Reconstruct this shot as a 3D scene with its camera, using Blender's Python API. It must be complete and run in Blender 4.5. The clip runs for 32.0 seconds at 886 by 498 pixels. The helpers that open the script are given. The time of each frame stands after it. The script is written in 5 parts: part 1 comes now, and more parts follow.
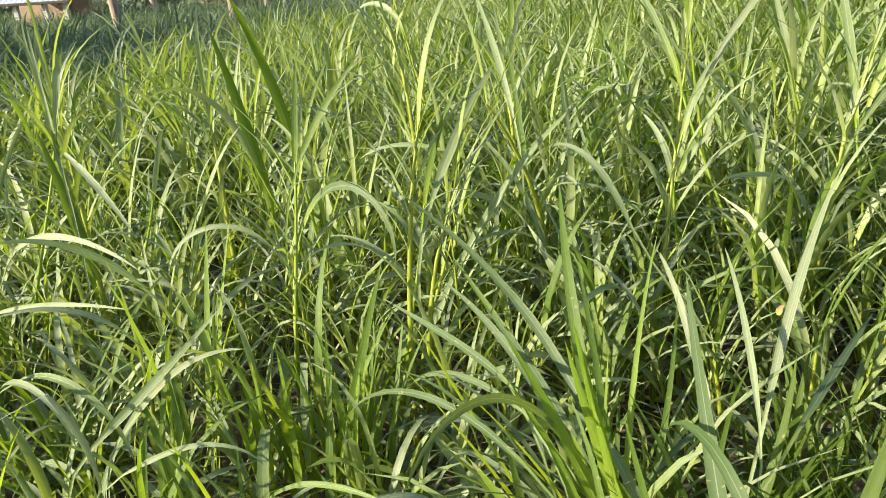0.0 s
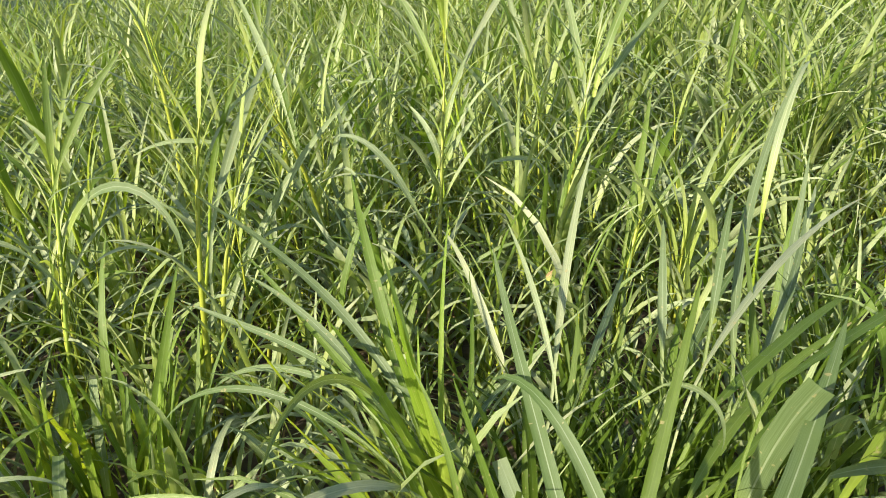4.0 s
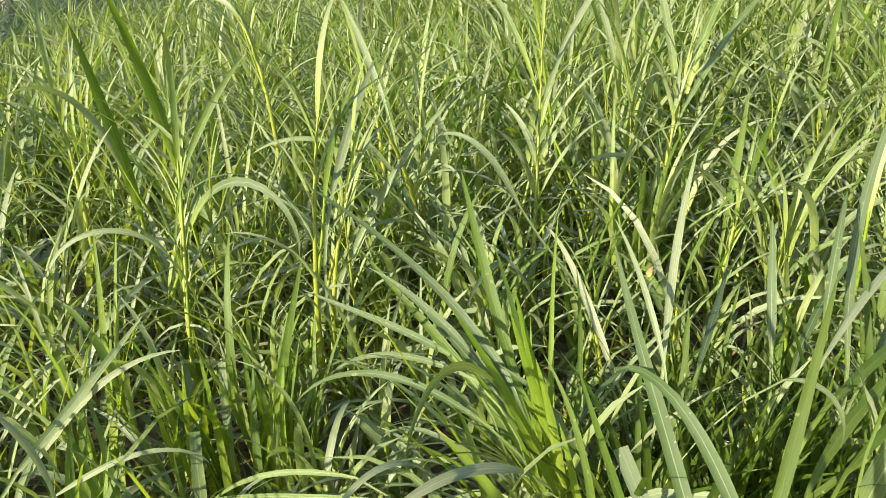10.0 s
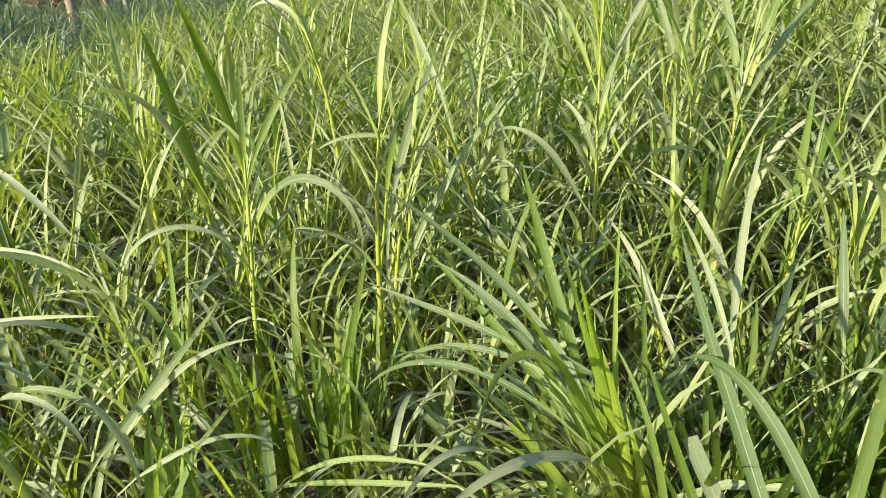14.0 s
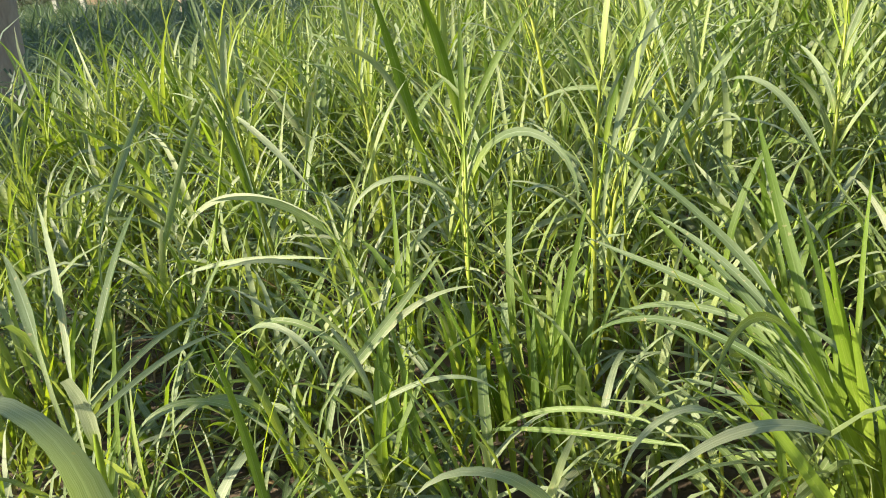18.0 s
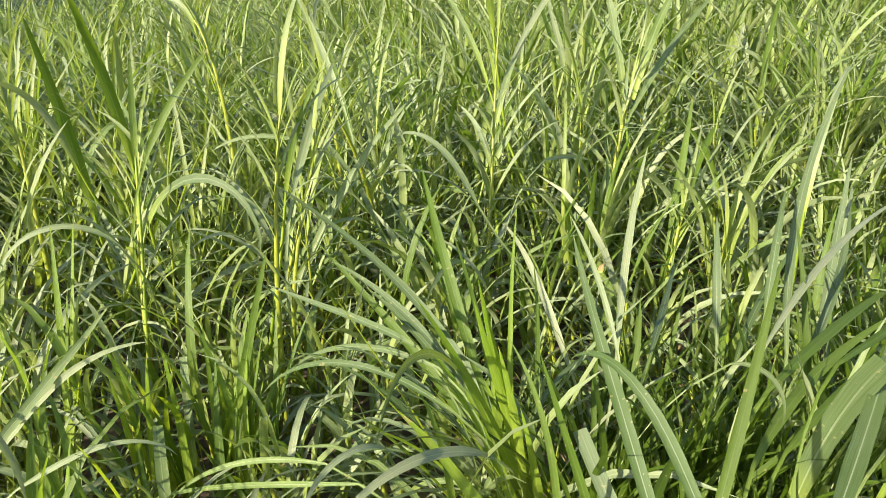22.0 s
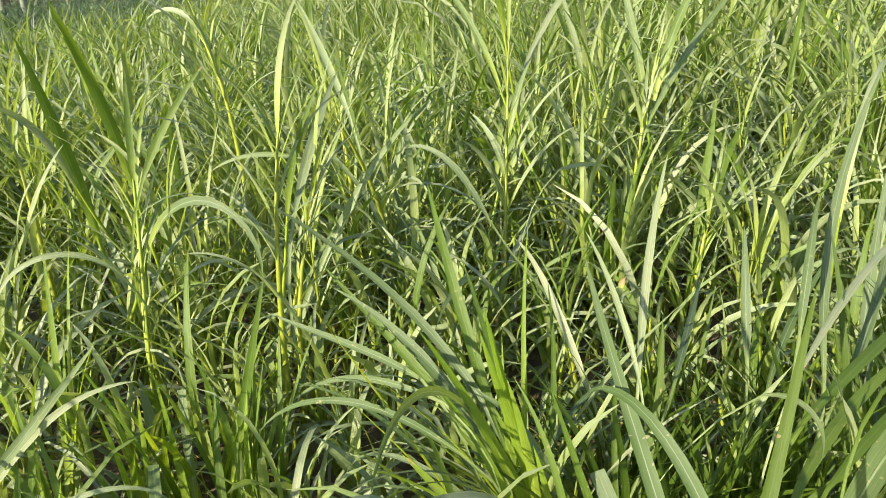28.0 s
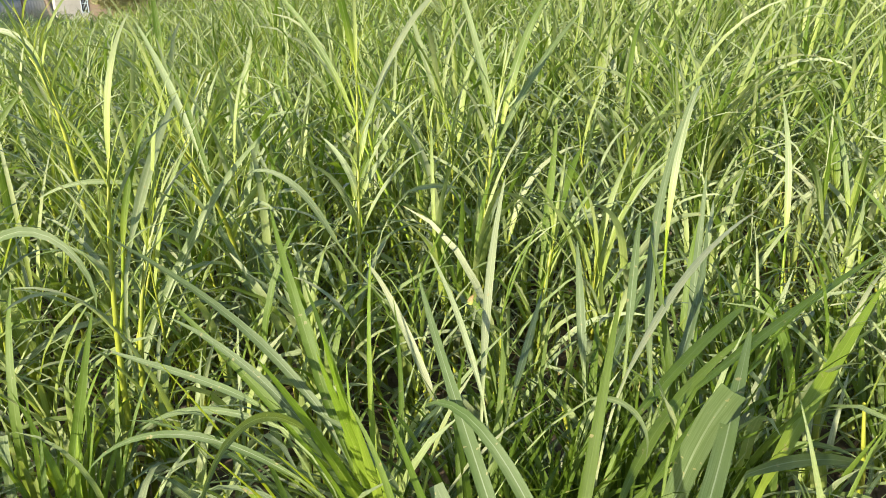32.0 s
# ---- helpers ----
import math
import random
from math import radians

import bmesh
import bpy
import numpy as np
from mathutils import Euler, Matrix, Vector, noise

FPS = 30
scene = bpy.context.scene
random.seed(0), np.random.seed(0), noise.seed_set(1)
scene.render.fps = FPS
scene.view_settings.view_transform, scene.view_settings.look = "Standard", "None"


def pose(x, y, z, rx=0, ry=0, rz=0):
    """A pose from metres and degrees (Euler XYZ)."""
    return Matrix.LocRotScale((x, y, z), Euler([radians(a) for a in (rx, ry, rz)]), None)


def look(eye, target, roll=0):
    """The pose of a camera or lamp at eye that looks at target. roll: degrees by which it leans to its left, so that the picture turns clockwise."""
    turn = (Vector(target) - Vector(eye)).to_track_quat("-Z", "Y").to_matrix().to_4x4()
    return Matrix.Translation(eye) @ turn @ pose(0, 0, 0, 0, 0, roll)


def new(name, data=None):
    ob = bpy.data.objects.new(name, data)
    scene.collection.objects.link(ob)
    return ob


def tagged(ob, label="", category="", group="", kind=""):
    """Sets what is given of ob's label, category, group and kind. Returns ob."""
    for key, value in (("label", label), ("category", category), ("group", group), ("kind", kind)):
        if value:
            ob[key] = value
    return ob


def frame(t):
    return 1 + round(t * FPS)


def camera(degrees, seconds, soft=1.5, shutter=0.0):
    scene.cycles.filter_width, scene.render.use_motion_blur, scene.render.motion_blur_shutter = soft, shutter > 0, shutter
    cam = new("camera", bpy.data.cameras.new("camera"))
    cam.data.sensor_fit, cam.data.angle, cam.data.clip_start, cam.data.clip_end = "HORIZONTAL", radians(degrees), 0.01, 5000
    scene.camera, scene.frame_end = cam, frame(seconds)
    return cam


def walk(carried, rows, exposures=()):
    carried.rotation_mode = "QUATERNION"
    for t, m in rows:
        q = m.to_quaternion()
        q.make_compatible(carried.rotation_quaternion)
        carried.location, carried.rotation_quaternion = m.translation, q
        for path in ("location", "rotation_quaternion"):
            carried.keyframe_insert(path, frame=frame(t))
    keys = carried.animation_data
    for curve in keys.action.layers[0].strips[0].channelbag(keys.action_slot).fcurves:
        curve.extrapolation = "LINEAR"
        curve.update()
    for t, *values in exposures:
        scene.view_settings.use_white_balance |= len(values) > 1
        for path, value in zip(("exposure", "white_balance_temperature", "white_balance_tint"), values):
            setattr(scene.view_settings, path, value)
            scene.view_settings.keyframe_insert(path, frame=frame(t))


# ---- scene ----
cam = camera(61.1, 32.0, 0.5)
# seconds, the eye in metres, and its turn in degrees
ROWS = [
    (0, -0.0098, -0.0123, 1.5823, 69.581, 3.375, 0.998),
    (0.5, -0.0628, -0.0086, 1.6013, 69.868, 3.659, -2.652),
    (1, -0.1656, -0.0069, 1.6001, 69.260, 3.945, -4.522),
    (1.5, -0.1923, -0.0162, 1.5888, 68.614, 3.370, -7.216),
    (2, -0.2274, -0.0192, 1.5860, 68.171, 2.589, -9.495),
    (2.5, -0.2185, -0.0311, 1.5846, 68.201, 1.682, -12.457),
    (3, -0.2362, -0.0369, 1.5887, 68.674, 1.074, -14.931),
    (3.5, -0.2013, -0.0553, 1.5773, 68.768, 0.807, -18.640),
    (5.5, -0.0895, -0.0434, 1.5961, 68.751, 0.843, -17.452),
    (6, -0.0815, -0.0454, 1.5992, 69.175, 1.596, -16.111),
    (6.5, -0.1052, -0.0546, 1.5968, 69.552, 2.351, -13.656),
    (7, -0.2311, -0.0707, 1.5980, 69.460, 3.217, -10.106),
    (7.5, -0.3226, -0.0762, 1.5871, 69.032, 3.260, -7.742),
    (8, -0.3462, -0.1015, 1.5910, 69.007, 3.010, -7.804),
    (8.5, -0.3813, -0.1042, 1.5987, 69.368, 3.097, -7.579),
    (9, -0.3965, -0.0875, 1.6031, 69.184, 2.913, -7.443),
    (9.5, -0.3338, -0.0789, 1.5989, 68.633, 2.530, -10.396),
    (10, -0.2973, -0.0826, 1.6064, 68.499, 1.936, -13.796),
    (10.5, -0.2837, -0.0935, 1.6012, 68.098, 2.151, -15.478),
    (11, -0.2803, -0.0857, 1.6016, 67.968, 3.068, -14.552),
    (11.5, -0.2702, -0.0688, 1.5933, 67.625, 3.949, -12.786),
    (12, -0.2738, -0.0676, 1.5954, 67.543, 4.303, -11.015),
    (12.5, -0.2964, -0.0729, 1.5901, 67.625, 4.390, -9.664),
    (13, -0.3138, -0.0791, 1.5933, 68.068, 3.827, -9.869),
    (13.5, -0.3227, -0.0984, 1.5920, 68.601, 3.333, -10.865),
    (15.5, -0.3600, -0.1045, 1.5871, 69.094, 5.077, -5.382),
    (16, -0.2502, -0.0790, 1.5716, 68.916, 5.069, -3.222),
    (16.5, -0.2668, -0.0612, 1.5603, 68.231, 6.489, 1.866),
    (17, -0.2580, -0.0540, 1.5609, 67.515, 7.417, 4.659),
    (17.5, -0.3106, -0.0786, 1.5729, 67.645, 7.569, 4.953),
    (18, -0.4088, -0.1100, 1.5866, 66.996, 7.305, 3.947),
    (18.5, -0.4408, -0.1251, 1.5836, 66.430, 5.790, 0.574),
    (19, -0.4454, -0.1283, 1.5832, 66.688, 4.178, -2.652),
    (19.5, -0.4503, -0.1360, 1.5903, 67.340, 3.400, -4.374),
    (20, -0.4421, -0.1416, 1.5946, 67.667, 2.878, -6.347),
    (20.5, -0.4010, -0.1428, 1.5961, 68.067, 1.222, -11.786),
    (21, -0.3885, -0.1519, 1.6019, 69.091, 0.504, -15.592),
    (21.5, -0.3872, -0.1431, 1.6020, 69.303, 0.610, -16.547),
    (22, -0.3568, -0.1311, 1.5980, 68.917, 0.361, -17.635),
    (22.5, -0.3214, -0.1166, 1.5952, 68.641, 0.290, -18.243),
    (23, -0.2957, -0.1067, 1.5862, 68.160, 1.261, -17.506),
    (23.5, -0.2321, -0.0889, 1.5721, 67.447, 2.327, -16.217),
    (24, -0.1995, -0.0147, 1.5513, 66.144, 2.240, -13.420),
    (24.5, -0.1944, -0.0236, 1.5233, 65.573, 3.529, -8.917),
    (26.5, -0.2137, -0.0718, 1.5724, 65.073, 2.903, -18.970),
    (27, -0.2264, -0.0590, 1.5917, 65.994, 2.144, -20.493),
    (27.5, -0.2327, -0.0346, 1.5995, 67.690, 2.631, -18.932),
    (28, -0.2643, -0.0226, 1.6030, 69.058, 2.476, -16.173),
    (28.5, -0.2801, -0.0165, 1.6429, 72.790, 1.324, -14.169),
    (29, -0.2955, 0.0089, 1.7042, 75.311, 1.336, -12.173),
    (29.5, -0.2941, 0.0105, 1.6841, 75.450, 1.614, -11.346),
    (30, -0.2771, -0.0087, 1.6662, 75.068, 1.843, -12.189),
    (30.5, -0.2611, -0.0199, 1.6520, 74.687, 2.015, -13.737),
    (31, -0.2514, -0.0345, 1.6249, 73.798, 2.319, -15.943),
    (31.5, -0.2374, -0.0473, 1.6038, 72.161, 2.147, -19.454),
    (32, -0.1880, -0.0681, 1.5949, 70.670, 1.159, -25.681),
]
BRIGHT = 1.79
EXPOSURES = [(t, BRIGHT + e) for t, e in ((0.0, 0.0), (28.1, 0.0), (28.8, -0.38), (30.4, -0.38), (31.2, -0.2), (32.0, 0.0))]
walk(cam, [(t, pose(*place)) for t, *place in ROWS], EXPOSURES)
# ---- light ----
SUN_AZ, SUN_EL = -114.0, 25.0            # degrees clockwise from +y, and above the horizon
sky_world = bpy.data.worlds.new("sky")
scene.world = sky_world
sky_world.use_nodes = True
nt = sky_world.node_tree
sky = nt.nodes.new("ShaderNodeTexSky")
sky.sky_type, sky.sun_disc = "NISHITA", False
sky.sun_elevation, sky.sun_rotation = radians(SUN_EL), radians(SUN_AZ)
nt.links.new(sky.outputs[0], nt.nodes["Background"].inputs[0])
nt.nodes["Background"].inputs[1].default_value = 0.084
sun = new("sun", bpy.data.lights.new("sun", "SUN"))
sun.data.energy, sun.data.angle, sun.data.color = 3.8, radians(0.7), (1.0, 0.905, 0.69)
to_sun = Vector((math.sin(radians(SUN_AZ)) * math.cos(radians(SUN_EL)), math.cos(radians(SUN_AZ)) * math.cos(radians(SUN_EL)), math.sin(radians(SUN_EL))))
sun.matrix_world = look(to_sun * 60, (0, 0, 0))


# ---- materials ----
def material(name):
    m = bpy.data.materials.new(name)
    m.use_nodes = True
    return m, m.node_tree, m.node_tree.nodes["Principled BSDF"]


def node(tree, kind, **inputs):
    n = tree.nodes.new(kind)
    for key, value in inputs.items():
        sock = n.inputs[int(key[1:])] if key[0] == "i" and key[1:].isdigit() else n.inputs[key.replace("_", " ")]
        if isinstance(value, bpy.types.NodeSocket):
            tree.links.new(value, sock)
        else:
            sock.default_value = value
    return n


def calc(tree, op, a, b=0.0, c=0.0):
    n = node(tree, "ShaderNodeMath", i0=a, i1=b, i2=c)
    n.operation = op
    return n.outputs[0]


def ramp(tree, fac, stops):
    n = node(tree, "ShaderNodeValToRGB", Fac=fac)
    els = n.color_ramp.elements
    while len(els) < len(stops):
        els.new(0.5)
    for e, (p, c) in zip(els, stops):
        e.position, e.color = p, (*c, 1)
    return n.outputs[0]


def blend(tree, fac, a, b, mode="MIX"):
    n = tree.nodes.new("ShaderNodeMix")
    n.data_type, n.blend_type = "RGBA", mode
    for i, v in ((0, fac), (6, a), (7, b)):
        if isinstance(v, bpy.types.NodeSocket):
            tree.links.new(v, n.inputs[i])
        else:
            n.inputs[i].default_value = v if i == 0 else (*v, 1)
    return n.outputs[2]


def chance(tree):
    """A random number for each object and each loose piece of it."""
    a = tree.nodes.new("ShaderNodeObjectInfo").outputs["Random"]
    b = tree.nodes.new("ShaderNodeNewGeometry").outputs["Random Per Island"]
    return calc(tree, "FRACT", calc(tree, "ADD", a, b))


def blade_material(name, tones, through_tone, rib, thin=0.34, rough=0.5, sheath_end=0.34, gloss=0.42):
    """A grass blade: tones along a random scale, a pale midrib, fine veins, and light that passes through."""
    m, t, p = material(name)
    uv = t.nodes.new("ShaderNodeUVMap").outputs[0]
    split = node(t, "ShaderNodeSeparateXYZ", Vector=uv)
    u, v = split.outputs[0], split.outputs[1]
    r = chance(t)
    place = t.nodes.new("ShaderNodeNewGeometry").outputs["Position"]
    blotch = node(t, "ShaderNodeTexNoise", Vector=place, Scale=9.0, Detail=3.0).outputs[0]
    scale = calc(t, "ADD", calc(t, "MULTIPLY", r, 0.75), calc(t, "MULTIPLY", blotch, 0.45))
    base = ramp(t, calc(t, "SUBTRACT", scale, 0.1), tones)
    stretch = node(t, "ShaderNodeCombineXYZ", X=calc(t, "MULTIPLY", u, 46.0), Y=calc(t, "MULTIPLY", v, 3.0), Z=calc(t, "MULTIPLY", r, 37.0))
    veins = node(t, "ShaderNodeTexNoise", Vector=stretch.outputs[0], Scale=1.0, Detail=2.0).outputs[0]
    base = blend(t, 1.0, base, ramp(t, veins, [(0.3, (0.66, 0.70, 0.60)), (0.7, (1.30, 1.26, 1.36))]), "MULTIPLY")
    off = calc(t, "ABSOLUTE", calc(t, "SUBTRACT", u, 0.5))
    mid = calc(t, "MULTIPLY", calc(t, "LESS_THAN", off, 0.034), calc(t, "SUBTRACT", 1.0, calc(t, "MULTIPLY", v, 0.8)))
    base = blend(t, mid, base, rib)
    sheath = node(t, "ShaderNodeMapRange", i0=v, i1=0.02, i2=sheath_end, i3=0.8, i4=0.0).outputs[0]
    base = blend(t, sheath, base, (0.28, 0.345, 0.045))
    # dry tips and small brown flecks on some blades
    fleck = node(t, "ShaderNodeTexNoise", Vector=place, Scale=70.0, Detail=1.0).outputs[0]
    dry = calc(t, "MULTIPLY", calc(t, "GREATER_THAN", calc(t, "ADD", v, calc(t, "MULTIPLY", fleck, 0.25)), 1.1), calc(t, "GREATER_THAN", r, 0.9))
    fl = calc(t, "GREATER_THAN", fleck, 0.73)
    base = blend(t, calc(t, "MAXIMUM", dry, calc(t, "MULTIPLY", fl, 0.6)), base, (0.32, 0.26, 0.12))
    t.links.new(base, p.inputs["Base Color"])
    p.inputs["Roughness"].default_value = rough
    p.inputs["Specular IOR Level"].default_value = gloss
    bump = node(t, "ShaderNodeBump", Strength=0.35, Distance=0.002, Height=veins)
    t.links.new(bump.outputs[0], p.inputs["Normal"])
    glow = node(t, "ShaderNodeBsdfTranslucent", Color=blend(t, 0.35, through_tone, base))
    mix = node(t, "ShaderNodeMixShader", i0=thin, i1=p.outputs[0], i2=glow.outputs[0])
    t.links.new(mix.outputs[0], t.nodes["Material Output"].inputs[0])
    return m


PALE_TONES = [(0.0, (0.090, 0.140, 0.026)), (0.2, (0.138, 0.190, 0.062)), (0.42, (0.186, 0.233, 0.113)), (0.72, (0.218, 0.254, 0.143)), (0.92, (0.252, 0.270, 0.162))]
FAN_TONES = [(0.0, (0.047, 0.086, 0.018)), (0.4, (0.082, 0.121, 0.048)), (1.0, (0.130, 0.166, 0.090))]
BLADE = blade_material("grass_blade", PALE_TONES, (0.40, 0.55, 0.026), (0.36, 0.39, 0.23), thin=0.25)
FAN_BLADE = blade_material("fan_blade", FAN_TONES, (0.36, 0.48, 0.03), (0.27, 0.32, 0.20), thin=0.28, sheath_end=0.4, gloss=0.32)
SHEATH_BLADE = blade_material("sheathed_blade", PALE_TONES, (0.45, 0.55, 0.026), (0.33, 0.37, 0.21), thin=0.36, sheath_end=0.85)
# yellow-green sheaths, brightened in colour for sun shining through them
SPEAR_BLADE = blade_material("spear_blade", [(0.0, (0.115, 0.20, 0.010)), (1.0, (0.195, 0.28, 0.030))], (0.50, 0.60, 0.015), (0.30, 0.36, 0.08), thin=0.42, sheath_end=0.75)
DRY = blade_material("dry_blade", [(0.0, (0.20, 0.13, 0.05)), (1.0, (0.42, 0.31, 0.15))], (0.45, 0.30, 0.10), (0.5, 0.42, 0.25), thin=0.25, rough=0.7)
# greener than the pale blade: youth, plus transmitted light put into the colour
LEAF_GREEN = blade_material("young_backlit_blade", [(0.0, (0.060, 0.110, 0.009)), (0.5, (0.096, 0.157, 0.018)), (1.0, (0.134, 0.193, 0.036))], (0.32, 0.46, 0.015), (0.20, 0.26, 0.08), thin=0.42)
# deep green blades, and shade low on the right put into the colour
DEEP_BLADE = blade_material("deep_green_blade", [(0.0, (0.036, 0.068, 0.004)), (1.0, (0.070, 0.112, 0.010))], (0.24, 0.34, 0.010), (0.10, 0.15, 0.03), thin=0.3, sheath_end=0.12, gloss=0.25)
# bluish plot grass; part of its tree shade is put into the colour
SHADE_BLADE = blade_material("shade_toned_blade", [(0.0, (0.045, 0.082, 0.045)), (1.0, (0.115, 0.152, 0.098))], (0.17, 0.27, 0.07), (0.2, 0.25, 0.17))


def plain(name, tones, scale, rough=0.8, detail=6.0, bump=0.3, grain=None, dist=0.02, metal=0.0, coat=None):
    """A surface with tones laid by noise at two scales, and relief. grain: stretch of the noise along x, y, z."""
    m, t, p = material(name)
    pos = t.nodes.new("ShaderNodeTexCoord").outputs["Object"]
    if grain:
        pos = node(t, "ShaderNodeMapping", Vector=pos, Scale=grain).outputs[0]
    big = node(t, "ShaderNodeTexNoise", Vector=pos, Scale=scale, Detail=detail, Roughness=0.6).outputs[0]
    fine = node(t, "ShaderNodeTexNoise", Vector=pos, Scale=scale * 9, Detail=3.0).outputs[0]
    fac = calc(t, "ADD", calc(t, "MULTIPLY", big, 0.75), calc(t, "MULTIPLY", fine, 0.25))
    fac = calc(t, "ADD", calc(t, "MULTIPLY", calc(t, "SUBTRACT", fac, 0.5), 2.2), 0.5)
    fac = calc(t, "ADD", fac, calc(t, "MULTIPLY", calc(t, "SUBTRACT", chance(t), 0.5), 0.25))
    t.links.new(ramp(t, fac, tones), p.inputs["Base Color"])
    p.inputs["Roughness"].default_value, p.inputs["Metallic"].default_value = rough, metal
    bm_ = node(t, "ShaderNodeBump", Strength=bump, Distance=dist, Height=fine)
    t.links.new(bm_.outputs[0], p.inputs["Normal"])
    return m


def foliage(name, tones, through_tone):
    m, t, p = material(name)
    t.links.new(ramp(t, chance(t), tones), p.inputs["Base Color"])
    p.inputs["Roughness"].default_value = 0.5
    glow = node(t, "ShaderNodeBsdfTranslucent", Color=(*through_tone, 1))
    mix = node(t, "ShaderNodeMixShader", i0=0.5, i1=p.outputs[0], i2=glow.outputs[0])
    t.links.new(mix.outputs[0], t.nodes["Material Output"].inputs[0])
    return m


def sheath_material(name, tones):
    """The wrapped leaf bases that make a cane's false stem: streaked along, and lit through at the edges."""
    m = plain(name, tones, 6.0, 0.42, 3.0, 0.12, (9, 9, 0.3), 0.002)
    t = m.node_tree
    p = t.nodes["Principled BSDF"]
    glow = node(t, "ShaderNodeBsdfTranslucent", Color=(0.38, 0.43, 0.03, 1))
    mix = node(t, "ShaderNodeMixShader", i0=0.28, i1=p.outputs[0], i2=glow.outputs[0])
    t.links.new(mix.outputs[0], t.nodes["Material Output"].inputs[0])
    return m


STEM = sheath_material("cane_stem", [(0.0, (0.13, 0.22, 0.015)), (0.55, (0.22, 0.31, 0.025)), (1.0, (0.36, 0.39, 0.06))])
STEM_YELLOW = sheath_material("ripe_cane_stem", [(0.0, (0.20, 0.25, 0.02)), (0.5, (0.31, 0.34, 0.040)), (1.0, (0.42, 0.41, 0.08))])
SOIL = plain("soil", [(0.0, (0.04, 0.03, 0.02)), (0.45, (0.10, 0.07, 0.045)), (0.75, (0.16, 0.12, 0.07)), (1.0, (0.10, 0.12, 0.04))], 3.0, 0.95, 8.0, 0.8, None, 0.02)
BARK_GREY = plain("grey_bark", [(0.0, (0.11, 0.09, 0.065)), (0.5, (0.20, 0.165, 0.12)), (1.0, (0.29, 0.245, 0.185))], 3.0, 0.9, 6.0, 0.6, (1, 1, 0.2))
BARK_BROWN = plain("brown_bark", [(0.0, (0.09, 0.068, 0.048)), (0.5, (0.175, 0.13, 0.09)), (1.0, (0.27, 0.205, 0.15))], 3.0, 0.9, 6.0, 0.6, (1, 1, 0.2))
BARK_TAN = plain("tan_bark", [(0.0, (0.15, 0.11, 0.08)), (0.45, (0.31, 0.235, 0.175)), (1.0, (0.44, 0.35, 0.27))], 3.0, 0.9, 6.0, 0.6, (1, 1, 0.2))
BARK_GREEN = plain("greenish_bark", [(0.0, (0.11, 0.13, 0.09)), (1.0, (0.24, 0.26, 0.19))], 3.0, 0.9, 6.0, 0.6, (1, 1, 0.2))
BAMBOO = plain("yellow_bamboo", [(0.0, (0.18, 0.15, 0.06)), (0.5, (0.34, 0.27, 0.10)), (1.0, (0.42, 0.34, 0.15))], 2.0, 0.5, 4.0, 0.2, (1, 1, 0.2))
# leaf tones lightened and greyed: distant haze put into the colour
HAZED_LEAF = foliage("hazed_tree_leaf", [(0.0, (0.155, 0.185, 0.150)), (0.5, (0.205, 0.245, 0.190)), (0.85, (0.235, 0.280, 0.165)), (1.0, (0.30, 0.26, 0.19))], (0.34, 0.40, 0.27))
# darker leaves: the shade of the right-hand woods put into the colour
DARK_LEAF = foliage("dark_leaf", [(0.0, (0.035, 0.050, 0.022)), (0.6, (0.065, 0.085, 0.036)), (0.9, (0.11, 0.125, 0.05)), (1.0, (0.15, 0.12, 0.06))], (0.10, 0.13, 0.03))
BUSH_LEAF = foliage("bush_leaf", [(0.0, (0.15, 0.16, 0.07)), (0.6, (0.26, 0.26, 0.115)), (1.0, (0.38, 0.34, 0.17))], (0.36, 0.36, 0.13))
RUSTY_LEAF = foliage("rusty_leaf", [(0.0, (0.30, 0.25, 0.13)), (0.55, (0.46, 0.37, 0.20)), (1.0, (0.52, 0.38, 0.25))], (0.50, 0.39, 0.20))
BROWN_LEAF = foliage("withered_leaf", [(0.0, (0.13, 0.10, 0.06)), (0.6, (0.23, 0.18, 0.11)), (1.0, (0.30, 0.26, 0.13))], (0.26, 0.20, 0.10))
OLIVE_LEAF = foliage("olive_leaf", [(0.0, (0.085, 0.11, 0.05)), (0.6, (0.15, 0.18, 0.08)), (1.0, (0.24, 0.25, 0.12))], (0.24, 0.27, 0.09))
LIGHT_LEAF = foliage("light_leaf", [(0.0, (0.09, 0.14, 0.03)), (1.0, (0.24, 0.30, 0.07))], (0.30, 0.36, 0.05))
TIN_WALL = plain("grey_tin", [(0.0, (0.27, 0.28, 0.27)), (1.0, (0.36, 0.37, 0.36))], 0.8, 0.6, 5.0, 0.1)
TIN_WHITE = plain("pale_tin_roof", [(0.0, (0.24, 0.25, 0.23)), (1.0, (0.40, 0.40, 0.37))], 0.6, 0.45, 5.0, 0.1)
TIN_BLUE = plain("bluish_tin_roof", [(0.0, (0.20, 0.26, 0.32)), (1.0, (0.32, 0.38, 0.44))], 0.6, 0.4, 5.0, 0.1)
TIN_RED = plain("rusty_red_roof", [(0.0, (0.20, 0.11, 0.08)), (0.6, (0.30, 0.17, 0.12)), (1.0, (0.36, 0.27, 0.21))], 1.0, 0.7, 6.0, 0.2)
PLASTER = plain("whitewash", [(0.0, (0.30, 0.28, 0.24)), (0.5, (0.44, 0.42, 0.37)), (1.0, (0.55, 0.53, 0.48))], 0.9, 0.9, 6.0, 0.2)
MUD = plain("mud_wall", [(0.0, (0.22, 0.15, 0.10)), (1.0, (0.40, 0.30, 0.21))], 1.0, 0.95, 6.0, 0.3)
